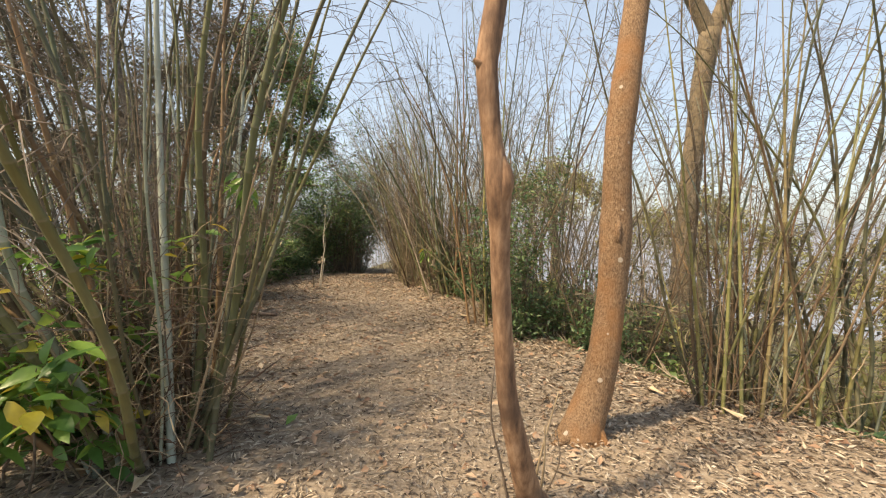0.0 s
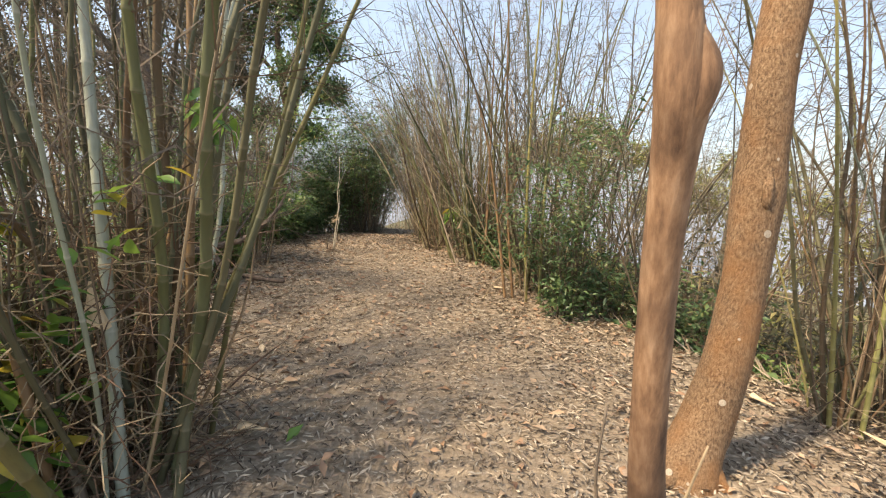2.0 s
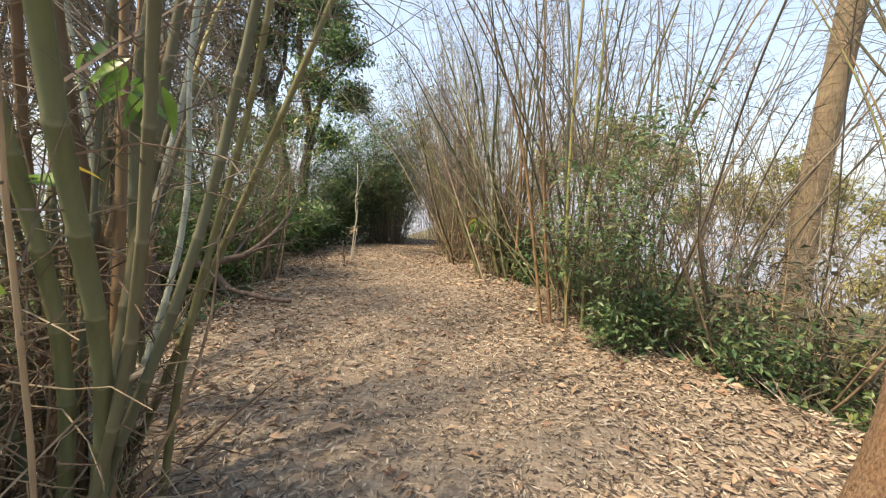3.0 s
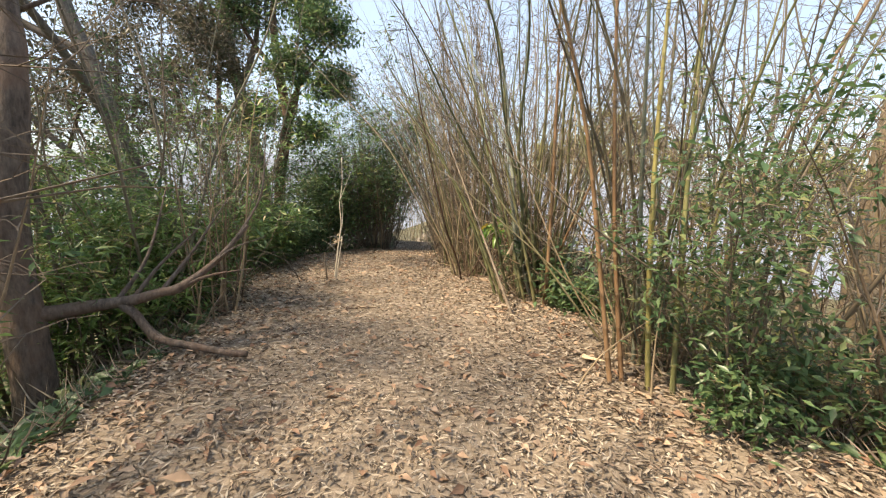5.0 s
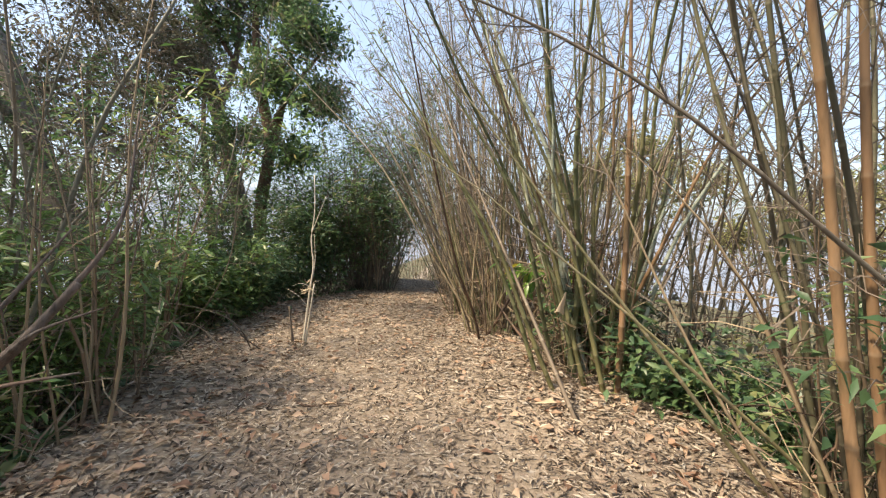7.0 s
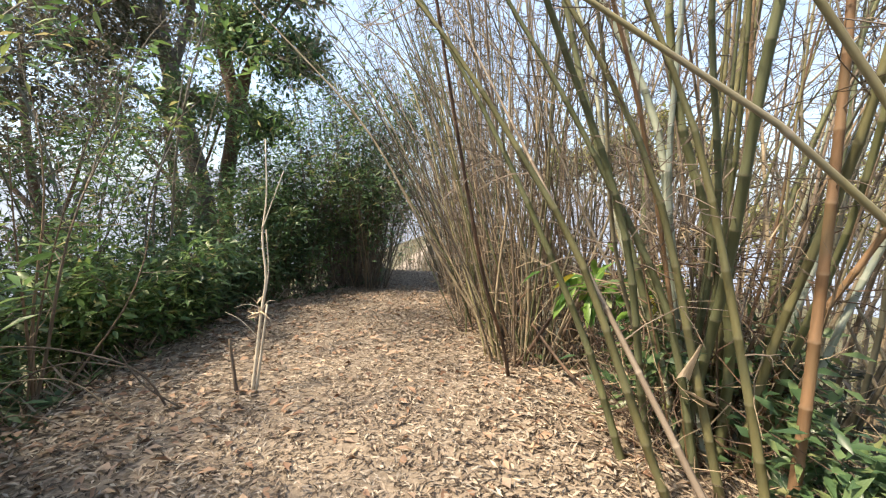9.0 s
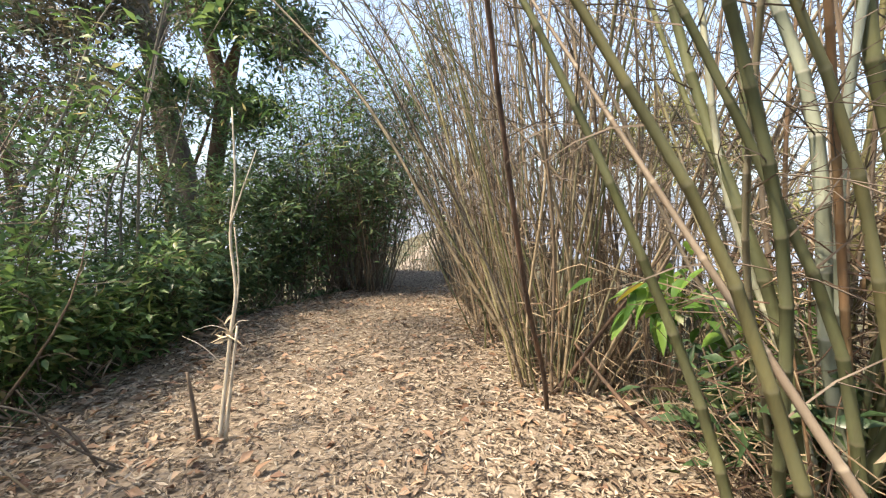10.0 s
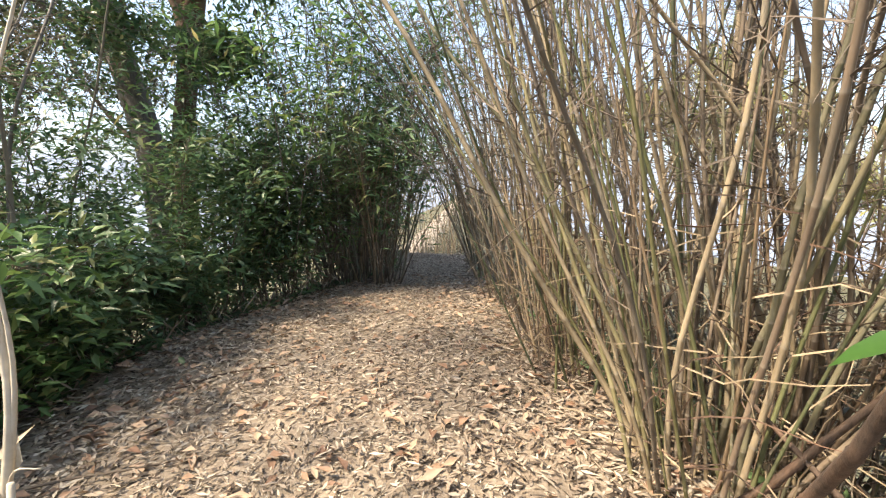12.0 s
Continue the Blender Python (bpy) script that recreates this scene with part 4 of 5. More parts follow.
# ---------------------------------------------------------------- bamboo clumps
G1 = "tall clump of green and brown bamboo canes beside the path"
G3 = "open stand of slim bamboo canes, coloured backlit grey, with bare twigs"
G2 = "dense clump of thin dry tan bamboo canes leaning over the path"
for x, y, rx, ry, n, stock, label, lean, fan, size, thick, dead, wild in (
        (-1.97, 3.13, 0.36, 0.38, 22, GREEN, G1, (-0.2, -0.1), 0.42, (0.8, 1.05), (0.5, 1.25), 220, 0.17),
        (-1.95, 3.12, 0.4, 0.42, 6, WAX, "waxy blue-green bamboo canes standing in the thicket", (-0.08, -0.02), 0.26, (0.85, 1.05), (0.6, 1.25), 0, 0.1),
        (-1.98, 3.1, 0.42, 0.42, 9, RUST, "leaning russet bamboo canes standing in the thicket", (-0.16, 0.0), 0.45, (0.7, 1.0), (0.5, 1.2), 60, 0.22),
        (2.85, 4.2, 0.5, 0.3, 4, WAX, "waxy blue-green bamboo canes standing in the thicket", (0.03, 0.05), 0.25, (0.7, 0.95), (0.4, 0.8), 0, 0.14),
        (2.85, 4.15, 0.5, 0.3, 10, RUST, "leaning russet bamboo canes standing in the thicket", (0.05, 0.05), 0.3, (0.7, 1.0), (0.3, 0.8), 0, 0.2),
        (-0.05, 9.0, 0.35, 0.3, 6, WAX, "waxy blue-green bamboo canes standing in the thicket", (-0.04, 0.0), 0.2, (0.7, 1.0), (0.6, 1.2), 0, 0.1),
        (0.05, 9.05, 0.3, 0.3, 7, RUST, "leaning russet bamboo canes standing in the thicket", (-0.04, 0.0), 0.3, (0.7, 1.0), (0.4, 1.2), 0, 0.16),
        (-2.1, 3.2, 0.4, 0.4, 9, GREEN, "green and brown bamboo canes leaning low out of the clump", (-0.62, -0.05), 0.3, (0.7, 0.95), (0.5, 1.2), 60, 0.2),
        (-2.05, 3.2, 0.4, 0.4, 6, RUST, "leaning russet bamboo canes standing in the thicket", (-0.75, -0.1), 0.5, (0.6, 0.9), (0.4, 1.0), 0, 0.25),
        (-2.85, 3.9, 0.6, 0.5, 30, GREEN, G1, (-0.16, -0.06), 0.28, (0.8, 1.05), (0.6, 1.1), 60, 0.15),
        (-4.0, 3.9, 0.6, 0.6, 12, GREEN, G1, (-0.1, 0.0), 0.34, (0.8, 1.05), (0.6, 1.1), 60, 0.15),
        (-1.9, 3.2, 0.42, 0.42, 9, MOSS, G1, (-0.05, 0.0), 0.25, (0.8, 1.05), (0.7, 1.3), 0, 0.12),
        (-0.85, 10.7, 0.25, 0.35, 16, MOSS, G1, (-0.12, -0.02), 0.25, (0.7, 1.0), (0.25, 0.5), 0, 0.12),
        (-1.2, 11.8, 0.3, 0.5, 12, MOSS, G1, (-0.12, -0.02), 0.25, (0.7, 1.0), (0.25, 0.5), 0, 0.12),
        (2.8, 4.2, 0.5, 0.3, 22, GREEN, G1, (0.03, 0.05), 0.22, (0.7, 1.0), (0.4, 0.9), 60, 0.14),
        (3.7, 3.9, 0.5, 0.4, 24, GREEN, G1, (0.1, 0.05), 0.3, (0.7, 1.0), (0.4, 0.9), 50, 0.18),
        (2.6, 6.5, 0.8, 0.7, 24, BACKLIT, G3, (0.05, 0.1), 0.5, (0.6, 0.9), (0.4, 0.8), 70, 0.24),
        (3.9, 6.3, 0.8, 0.8, 26, BACKLIT, G3, (0.05, 0.1), 0.4, (0.7, 1.0), (0.4, 0.9), 40, 0.22),
        (0.78, 7.05, 0.3, 0.28, 20, GREEN, G1, (-0.03, 0.0), 0.22, (0.8, 1.05), (0.45, 1.0), 50, 0.1),
        (3.4, 7.5, 0.7, 0.7, 26, BACKLIT, G3, (0.05, 0.05), 0.4, (0.6, 0.9), (0.3, 0.7), 140, 0.2),
        (4.7, 8.3, 0.8, 0.8, 26, BACKLIT, G3, (0.05, 0.05), 0.4, (0.7, 1.0), (0.3, 0.8), 120, 0.2),
        (5.4, 6.6, 0.8, 0.8, 24, BACKLIT, G3, (0.05, 0.05), 0.4, (0.7, 1.0), (0.3, 0.8), 120, 0.2),
        (1.7, 7.3, 0.5, 0.5, 18, BACKLIT, G3, (0.03, 0.05), 0.3, (0.75, 1.05), (0.6, 1.1), 30, 0.14),
        (2.0, 8.6, 0.7, 0.7, 24, BACKLIT, G3, (0.0, 0.05), 0.3, (0.8, 1.1), (0.6, 1.2), 30, 0.14),
        (3.2, 9.2, 0.8, 0.8, 20, BACKLIT, G3, (0.05, 0.05), 0.3, (0.8, 1.1), (0.6, 1.2), 0, 0.14),
        (-0.05, 9.05, 0.36, 0.26, 18, MOSS, G1, (-0.05, 0.02), 0.24, (0.75, 1.0), (0.5, 1.2), 170, 0.12),
        (0.15, 9.2, 0.4, 0.3, 24, DRY, G2, (-0.02, 0.04), 0.3, (0.65, 1.0), (0.5, 1.2), 90, 0.14),
        (1.1, 9.9, 0.8, 0.6, 26, BACKLIT, G3, (0.02, 0.05), 0.3, (0.75, 1.05), (0.6, 1.1), 40, 0.14),
        (2.5, 10.8, 0.9, 0.9, 22, BACKLIT, G3, (0.02, 0.05), 0.3, (0.8, 1.1), (0.6, 1.2), 0, 0.14),
        (-0.82, 10.75, 0.36, 0.36, 58, DRY, G2, (-0.08, 0.0), 0.26, (0.65, 1.0), (0.5, 1.15), 80, 0.13),
        (-0.1, 10.85, 0.35, 0.35, 30, DRY, G2, (0.0, 0.0), 0.25, (0.7, 1.0), (0.5, 1.2), 120, 0.14),
        (0.4, 11.9, 0.6, 0.6, 30, BACKLIT, G3, (0.0, 0.05), 0.3, (0.75, 1.05), (0.6, 1.1), 40, 0.12),
        (-1.2, 12.2, 0.35, 0.6, 50, DRY, G2, (-0.06, 0.0), 0.22, (0.65, 1.0), (0.45, 0.95), 150, 0.09),
        (-1.55, 14.0, 0.32, 0.7, 34, BACKLIT, G3, (-0.08, 0.0), 0.27, (0.7, 1.0), (0.5, 0.9), 50, 0.1),
        (-0.6, 13.5, 0.7, 0.8, 34, BACKLIT, G3, (0.0, 0.05), 0.3, (0.75, 1.05), (0.6, 1.0), 20, 0.12),
        (1.3, 13.3, 0.9, 0.9, 24, BACKLIT, G3, (0.0, 0.05), 0.3, (0.8, 1.1), (0.6, 1.1), 0, 0.12),
        (-1.75, 16.2, 0.4, 0.8, 34, BACKLIT, G3, (-0.08, 0.0), 0.27, (0.7, 1.0), (0.5, 0.9), 20, 0.1),
        (-2.3, 19.5, 0.7, 0.8, 44, DRY, G2, (-0.05, 0.0), 0.3, (0.8, 1.1), (0.5, 0.9), 20, 0.12),
        (-3.8, 22.5, 1.2, 0.8, 60, DRY, G2, (0.0, 0.0), 0.3, (0.8, 1.1), (0.5, 0.9), 30, 0.12),
        (-5.2, 19.5, 1.2, 0.8, 50, BACKLIT, G3, (0.1, 0.0), 0.3, (0.8, 1.1), (0.5, 0.9), 0, 0.12),
        (-3.65, 15.0, 0.6, 0.4, 44, BACKLIT, "clump of slim dark bamboo canes with green leaves", (0.0, 0.0), 0.22, (0.55, 0.8), (0.6, 1.0), 20, 0.1),
        (-4.6, 8.0, 0.8, 1.0, 11, BACKLIT, G3, (0.0, 0.0), 0.25, (0.7, 1.05), (0.6, 1.2), 20, 0.16),
        (-4.5, 6.6, 0.7, 0.8, 11, BACKLIT, G3, (0.0, 0.0), 0.25, (0.7, 1.05), (0.6, 1.2), 20, 0.16),
        (-5.6, 11.0, 0.9, 1.2, 18, BACKLIT, G3, (0.0, 0.0), 0.25, (0.7, 1.05), (0.6, 1.2), 20, 0.16)):
    bamboo_clump(x, y, rx, ry, n, stock, 500 + int(x * 31 + y * 17), label, lean, fan, size, thick, dead, wild)
D1 = "broken dead brown canes standing in the thicket"
for x, y, rx, ry, n, lean, fan, dead in ((-1.95, 3.1, 0.4, 0.45, 26, (-0.05, -0.02), 0.55, 90), (-2.7, 3.6, 0.5, 0.5, 24, (-0.1, 0.0), 0.5, 40), (2.8, 4.15, 0.5, 0.25, 20, (0.0, 0.0), 0.3, 30), (2.3, 5.9, 0.6, 0.5, 26, (0.0, 0.1), 0.6, 60),
                                     (0.8, 7.1, 0.3, 0.3, 16, (-0.1, 0.0), 0.4, 40), (0.05, 9.1, 0.3, 0.25, 12, (0.0, 0.05), 0.3, 60), (-0.6, 10.8, 0.35, 0.35, 20, (-0.05, 0.0), 0.35, 25), (0.0, 10.6, 0.35, 0.3, 12, (0.0, 0.0), 0.4, 40),
                                     (-1.15, 12.0, 0.35, 0.5, 24, (-0.1, 0.0), 0.4, 40), (-3.45, 7.5, 0.18, 0.5, 16, (0.0, 0.0), 0.15, 20), (-4.35, 8.9, 0.2, 0.5, 12, (0.0, 0.0), 0.2, 20), (-3.6, 14.75, 0.6, 0.3, 30, (0.0, 0.0), 0.12, 0)):
    bamboo_clump(x, y, rx, ry, n, DEAD, 900 + int(x * 31 + y * 17), D1, lean, fan, (0.6, 1.15), (0.5, 1.1), dead, 0.16)

# ---------------------------------------------------------------- undergrowth
B1 = "dense green bamboo thicket with narrow leaves on the slope"
for k, (x, y, rx, ry, top, t, low) in enumerate(((-4.9, 6.0, 0.5, 0.6, 1.3, 260, 0.1), (-3.85, 7.55, 0.3, 0.4, 1.2, 110, 0.5), (-4.75, 8.9, 0.4, 0.6, 0.5, 160, 0.2), (-4.7, 7.3, 0.6, 0.8, 1.9, 330, 0.15), (-5.2, 9.0, 0.7, 0.9, 2.0, 330, 0.15), (-4.8, 10.3, 0.4, 0.7, 1.2, 360, 0.1),
                                                (-4.85, 11.4, 0.42, 0.8, 1.5, 400, 0.1), (-4.8, 12.6, 0.45, 0.8, 1.8, 400, 0.1), (-4.6, 13.6, 0.5, 0.6, 2.3, 400, 0.12), (-5.9, 10.6, 0.9, 1.0, 2.5, 320, 0.12), (-6.0, 12.8, 0.9, 1.0, 3.6, 420, 0.12), (-4.7, 4.9, 0.6, 0.7, 1.0, 220, 0.1), (-6.2, 8.4, 0.9, 1.0, 2.3, 320, 0.12), (-5.8, 14.4, 0.8, 0.8, 2.8, 320, 0.12),
                                                (-5.8, 6.4, 0.8, 0.8, 2.0, 280, 0.12), (-7.4, 9.4, 1.0, 1.0, 2.8, 340, 0.12), (-7.2, 12.0, 1.0, 1.0, 4.0, 460, 0.12), (-7.0, 7.0, 1.0, 1.0, 2.2, 280, 0.12), (-4.25, 6.95, 0.35, 0.5, 1.6, 240, 0.3), (-4.35, 7.8, 0.35, 0.45, 1.2, 220, 0.3))):
    leafy_shrub("bamboo_thicket", x, y, rx, ry, top - float(ground_z(x, y)), 18, t, 6, (0.13, 0.026) if y < 9 else (0.12, 0.036), M_BAMBOO_LEAF if y < 8.5 or k % 4 == 1 else M_DARK_LEAF, 80 + k, B1, "bamboo", low=low)
for k, (x, y, top) in enumerate(((-4.7, 18.3, 1.4), (-5.9, 17.6, 3.6), (-5.4, 21.0, 3.2), (-1.0, 21.5, 2.0), (-3.4, 25.5, 0.6))):
    leafy_shrub("bamboo_thicket", x, y, 0.9, 0.7, top - float(ground_z(x, y)), 20, 300, 7, (0.15, 0.034), M_CROWN_LEAF, 150 + k, "dull grey-green bamboo thicket far along the path", "bamboo", low=0.08)
leafy_shrub("bamboo_thicket", -3.6, 14.8, 0.75, 0.5, 4.9, 40, 720, 6, (0.15, 0.034), M_DARK_LEAF, 95, "tall dark green bamboo thicket at the bend of the path", "bamboo", low=0.3, spread=0.17, lean=(0.05, -0.03))
leafy_shrub("bamboo_thicket", -4.6, 16.0, 0.8, 0.7, 5.2, 28, 520, 8, (0.16, 0.03), M_BAMBOO_LEAF, 96, "tall dark green bamboo thicket at the bend of the path", "bamboo", low=0.25)
leafy_shrub("bamboo_thicket", -4.4, 14.1, 0.6, 0.5, 4.8, 22, 400, 6, (0.15, 0.036), M_BAMBOO_LEAF, 94, "tall dark green bamboo thicket at the bend of the path", "bamboo", low=0.2, spread=0.17)
for k, (x, y, top) in enumerate(((3.2, 7.6, 0.3), (4.6, 7.2, 0.0), (2.2, 9.8, 0.5), (3.6, 10.4, 0.0), (1.2, 11.2, 0.7), (5.4, 5.4, -0.2), (1.0, 14.0, 0.8), (4.6, 4.9, 0.5), (3.1, 6.5, 0.7), (4.1, 7.1, 0.8), (5.2, 8.4, 0.7), (2.6, 8.0, 0.5))):
    leafy_shrub("scrub_bush", x, y, 0.9, 0.8, top - float(ground_z(x, y)), 14, 200, 6, (0.13, 0.04), M_HAZED_YELLOW_LEAF if k % 2 else M_CROWN_LEAF, 130 + k, "dull olive scrub on the slope below the bamboo", low=0.1)
leafy_shrub("shrub", 1.05, 6.35, 0.2, 0.2, 2.5, 12, 230, 7, (0.08, 0.028), M_DARK_LEAF, 97, "tall leafy green shrub at the edge of the path", low=0.06)
leafy_shrub("shrub", 1.45, 6.15, 0.2, 0.18, 1.1, 8, 55, 6, (0.10, 0.034), M_DARK_LEAF, 98, "tall leafy green shrub at the edge of the path", low=0.08)
leafy_shrub("shrub", 2.1, 5.75, 0.4, 0.3, 0.8, 12, 120, 6, (0.09, 0.03), M_DARK_LEAF, 99, "low leafy green shrub at the edge of the path", low=0.05)
leafy_shrub("shrub", 2.7, 5.35, 0.4, 0.25, 0.5, 10, 60, 6, (0.09, 0.03), M_BAMBOO_LEAF, 107, "low leafy green shrub at the edge of the path", low=0.05)
leafy_shrub("shrub", 0.95, 7.95, 0.4, 0.4, 0.7, 12, 120, 6, (0.12, 0.04), M_DARK_LEAF, 100, "dark low shrub between bamboo canes", low=0.05)
leafy_shrub("shrub", 0.5, 8.45, 0.3, 0.25, 0.5, 10, 70, 6, (0.12, 0.04), M_DARK_LEAF, 106, "dark low shrub between bamboo canes", low=0.05)
leafy_shrub("shrub", -2.4, 2.55, 0.4, 0.25, 1.0, 8, 44, 6, (0.17, 0.068), M_BROAD_LEAF, 101, "broad-leaved bright green bush below the bamboo", low=0.55, spread=0.08, lean=(0.05, -0.1))
leafy_shrub("shrub", -0.02, 9.55, 0.2, 0.16, 1.15, 7, 24, 4, (0.17, 0.062), M_BROAD_LEAF, 102, "small plant with large drooping green and yellow leaves", low=0.78, spread=0.08, lean=(-0.04, -0.03), droop=1.2)
leafy_shrub("shrub", 0.15, 9.4, 0.35, 0.3, 0.9, 8, 60, 6, (0.14, 0.05), M_DARK_LEAF, 103, "dark green bush in the gap between bamboo clumps", low=0.15)
leafy_shrub("shrub", 0.95, 6.0, 0.2, 0.15, 0.45, 8, 40, 6, (0.08, 0.028), M_DARK_LEAF, 104, "low leafy green shrub at the edge of the path", low=0.05)
leafy_shrub("vine", -2.15, 2.75, 0.15, 0.12, 1.65, 4, 40, 4, (0.13, 0.055), M_BROAD_LEAF, 105, "thin climbing vine with bright green leaves on the bamboo", low=0.45, spread=0.05)

# the bare sapling on the left edge
def sapling():
    s = thing("sapling", -2.94, 9.49, float(ground_z(-2.94, 9.49)), "bare pale grey sapling with broken side shoots", "sapling")
    main = smooth_line([(0.03, 0, -0.02), (0.06, 0.05, 0.35), (0.08, 0.08, 0.6), (0.11, 0.1, 0.85), (0.08, 0.12, 1.15), (0.11, 0.14, 1.45), (0.1, 0.16, 1.85)], 4)
    part("stem", Geo().tube(main, np.linspace(0.014, 0.004, len(main)), 7).mesh("stem", M_PALE), s)
    for pts, r0 in (([(0.05, 0.02, -0.02), (0.09, 0.04, 0.3), (0.14, 0.05, 0.66)], 0.013), ([(-0.07, -0.02, -0.02), (-0.09, -0.02, 0.2), (-0.1, -0.04, 0.42)], 0.016),
                    ([(0.09, 0.09, 0.65), (0.13, 0.1, 0.9), (0.12, 0.1, 1.2)], 0.006), ([(0.08, 0.12, 1.2), (0.16, 0.12, 1.4), (0.24, 0.14, 1.62)], 0.005), ([(0.06, 0.05, 0.42), (-0.05, 0.03, 0.54), (-0.16, 0.02, 0.6)], 0.003), ([(0.08, 0.08, 0.62), (0.0, 0.04, 0.66), (-0.08, 0.0, 0.64)], 0.003), ([(0.08, 0.08, 0.6), (0.14, 0.06, 0.68), (0.2, 0.06, 0.69)], 0.003)):
        fine = smooth_line(pts, 4)
        part("shoot", Geo().tube(fine, np.linspace(r0, r0 * 0.5, len(fine)), 6).mesh("shoot", M_PALE if r0 < 0.014 else M_TWIG), s)
    q = np.random.default_rng(77)
    part("dry_leaf_tuft", leaves_mesh("dry_leaf_tuft", M_SHEATH, 0.02 * q.normal(size=(14, 3)) + (0.07, 0.07, 0.62), q.normal(size=(14, 3)) + (-0.3, 0, -0.4), q.normal(size=(14, 3)) + (0, 0, 1), 0.06 + 0.08 * q.random(14), 0.008 + 0.014 * q.random(14), 0.3, 0.2), s, "tuft of withered leaves")


sapling()

# single canes and poles
def sheath(parent, at, size, turn, tilt=0.0):
    """A papery culm sheath: a curled tapering half-cone with a ragged foot."""
    me = bpy.data.meshes.new("sheath")
    v, f = [], []
    for i in range(7):
        for k in range(9):
            a = (k / 8 - 0.5) * 2.6
            w = size * (0.28 - 0.24 * (i / 6) ** 0.8) * (1 + 0.06 * math.sin(5 * k + i))
            v.append((w * math.sin(a), w * 0.6 * (1 - math.cos(a)), size * i / 6 + (0.02 * math.sin(7 * k) if i == 0 else 0)))
    for i in range(6):
        for k in range(8):
            f.append((i * 9 + k, i * 9 + k + 1, i * 9 + k + 10, i * 9 + k + 9))
    me.from_pydata(v, [], f)
    me.materials.append(M_SHEATH)
    part("sheath", me, parent, "papery beige culm sheath", Matrix.Translation(at) @ pose(0, 0, 0, tilt, 0, turn))


def shoots(x, y, items, label):
    t = thing("dry_shoots", x, y, float(ground_z(x, y)), label, "shoots")
    for pts, r0, mat in items:
        fine = smooth_line(pts, 5)
        part("shoot", Geo().tube(fine, np.linspace(r0, r0 * 0.45, len(fine)), 6).mesh("shoot", mat), t)
    return t


lean_cane = single_culm([(-1.99, 3.61, -0.02), (-1.555, 3.7, 1.0), (-1.117, 3.79, 2.0), (-0.68, 3.87, 3.0), (-0.2, 3.98, 4.0), (0.4, 4.1, 5.0)], 0.02, M_CULM_MOSS, "thin green cane leaning out over the path", 111, 24, reach=0.8)
front = single_culm([(-1.66, 2.87, -0.02), (-1.75, 2.97, 1.0), (-1.85, 3.07, 2.0), (-1.95, 3.2, 3.4), (-2.0, 3.4, 5.4)], 0.027, M_CULM_WAX, "waxy blue-green bamboo cane with a papery sheath", 118, 10, low=0.1)
sheath(front, (-0.10, 0.03, 0.87), 0.2, 20)
pair = single_culm([(-1.46, 2.93, -0.02), (-1.45, 3.17, 1.0), (-1.44, 3.44, 2.0), (-1.3, 3.8, 3.6), (-1.0, 4.2, 5.0)], 0.024, M_CULM_GREEN, "brown and green bamboo cane with a curled dry leaf", 119, 12, low=0.15)
sheath(pair, (0.06, 0.28, 0.86), 0.14, -60, 110)
hang = np.random.default_rng(9)
part("leaf_spray", broad_leaves_mesh("leaf_spray", M_BROAD_LEAF, [(0.1 + 0.06 * hang.normal(), 0.25 + 0.05 * hang.normal(), 1.83 + 0.03 * hang.normal()) for _ in range(11)],
                               [(hang.normal(), hang.normal(), -0.9 + 0.4 * hang.normal()) for _ in range(11)], [(hang.normal(), hang.normal(), 1.0) for _ in range(11)], 0.1 + 0.07 * hang.random(11), 0.035 + 0.02 * hang.random(11)), pair, "bright green hanging leaves")
single_culm([(-1.58, 3.15, -0.02), (-1.6, 3.3, 1.0), (-1.68, 3.5, 2.2), (-1.8, 3.8, 4.6)], 0.024, M_CULM_BROWN, "reddish-brown dry bamboo cane in the clump", 120, 8, low=0.1)
single_culm([(-2.0, 2.72, -0.02), (-2.1, 2.6, 0.8), (-2.5, 2.4, 1.7), (-3.2, 2.2, 2.8)], 0.024, M_CULM_GREEN, "low green cane leaning away from the clump", 121, 8, low=0.1)
single_culm([(-1.75, 2.8, -0.02), (-2.05, 2.9, 0.6), (-2.6, 3.0, 1.25), (-3.4, 3.1, 2.0)], 0.022, M_CULM_DRY, "bent dry cane leaning low across the clump", 122, 8, low=0.1)
single_culm([(-0.98, 10.2, -0.03), (-1.06, 9.98, 0.4), (-1.24, 9.55, 1.0), (-1.445, 9.09, 2.0), (-1.62, 8.73, 3.0), (-1.8, 8.4, 4.0)], 0.017, M_BARK_DARK, "dark upright pole among dry canes", 112, 6, "wooden_pole")
single_culm([(-0.23, 7.84, -0.05), (-0.47, 8.18, 0.5), (-0.69, 8.5, 1.0), (-0.91, 8.82, 1.5), (-1.13, 9.14, 2.0), (-1.6, 9.8, 3.05)], 0.017, M_CULM_DRY, "pale dry cane fallen across the clump", 113, 3)
single_culm([(1.0, 7.25, -0.06), (0.1, 7.22, 0.74), (-0.85, 7.2, 1.52), (-1.02, 7.2, 1.66), (-1.19, 7.2, 1.76), (-1.42, 7.2, 1.9)], 0.012, M_CULM_DRY, "thin pale dry cane slanting across the clump", 133, 0)
single_culm([(0.35, 6.55, -0.05), (0.19, 6.6, 1.0), (0.0, 6.55, 2.0), (-0.35, 6.4, 3.0), (-1.0, 6.2, 4.0)], 0.021, M_CULM_BROWN, "thick brown cane bending over the path", 114, 8)
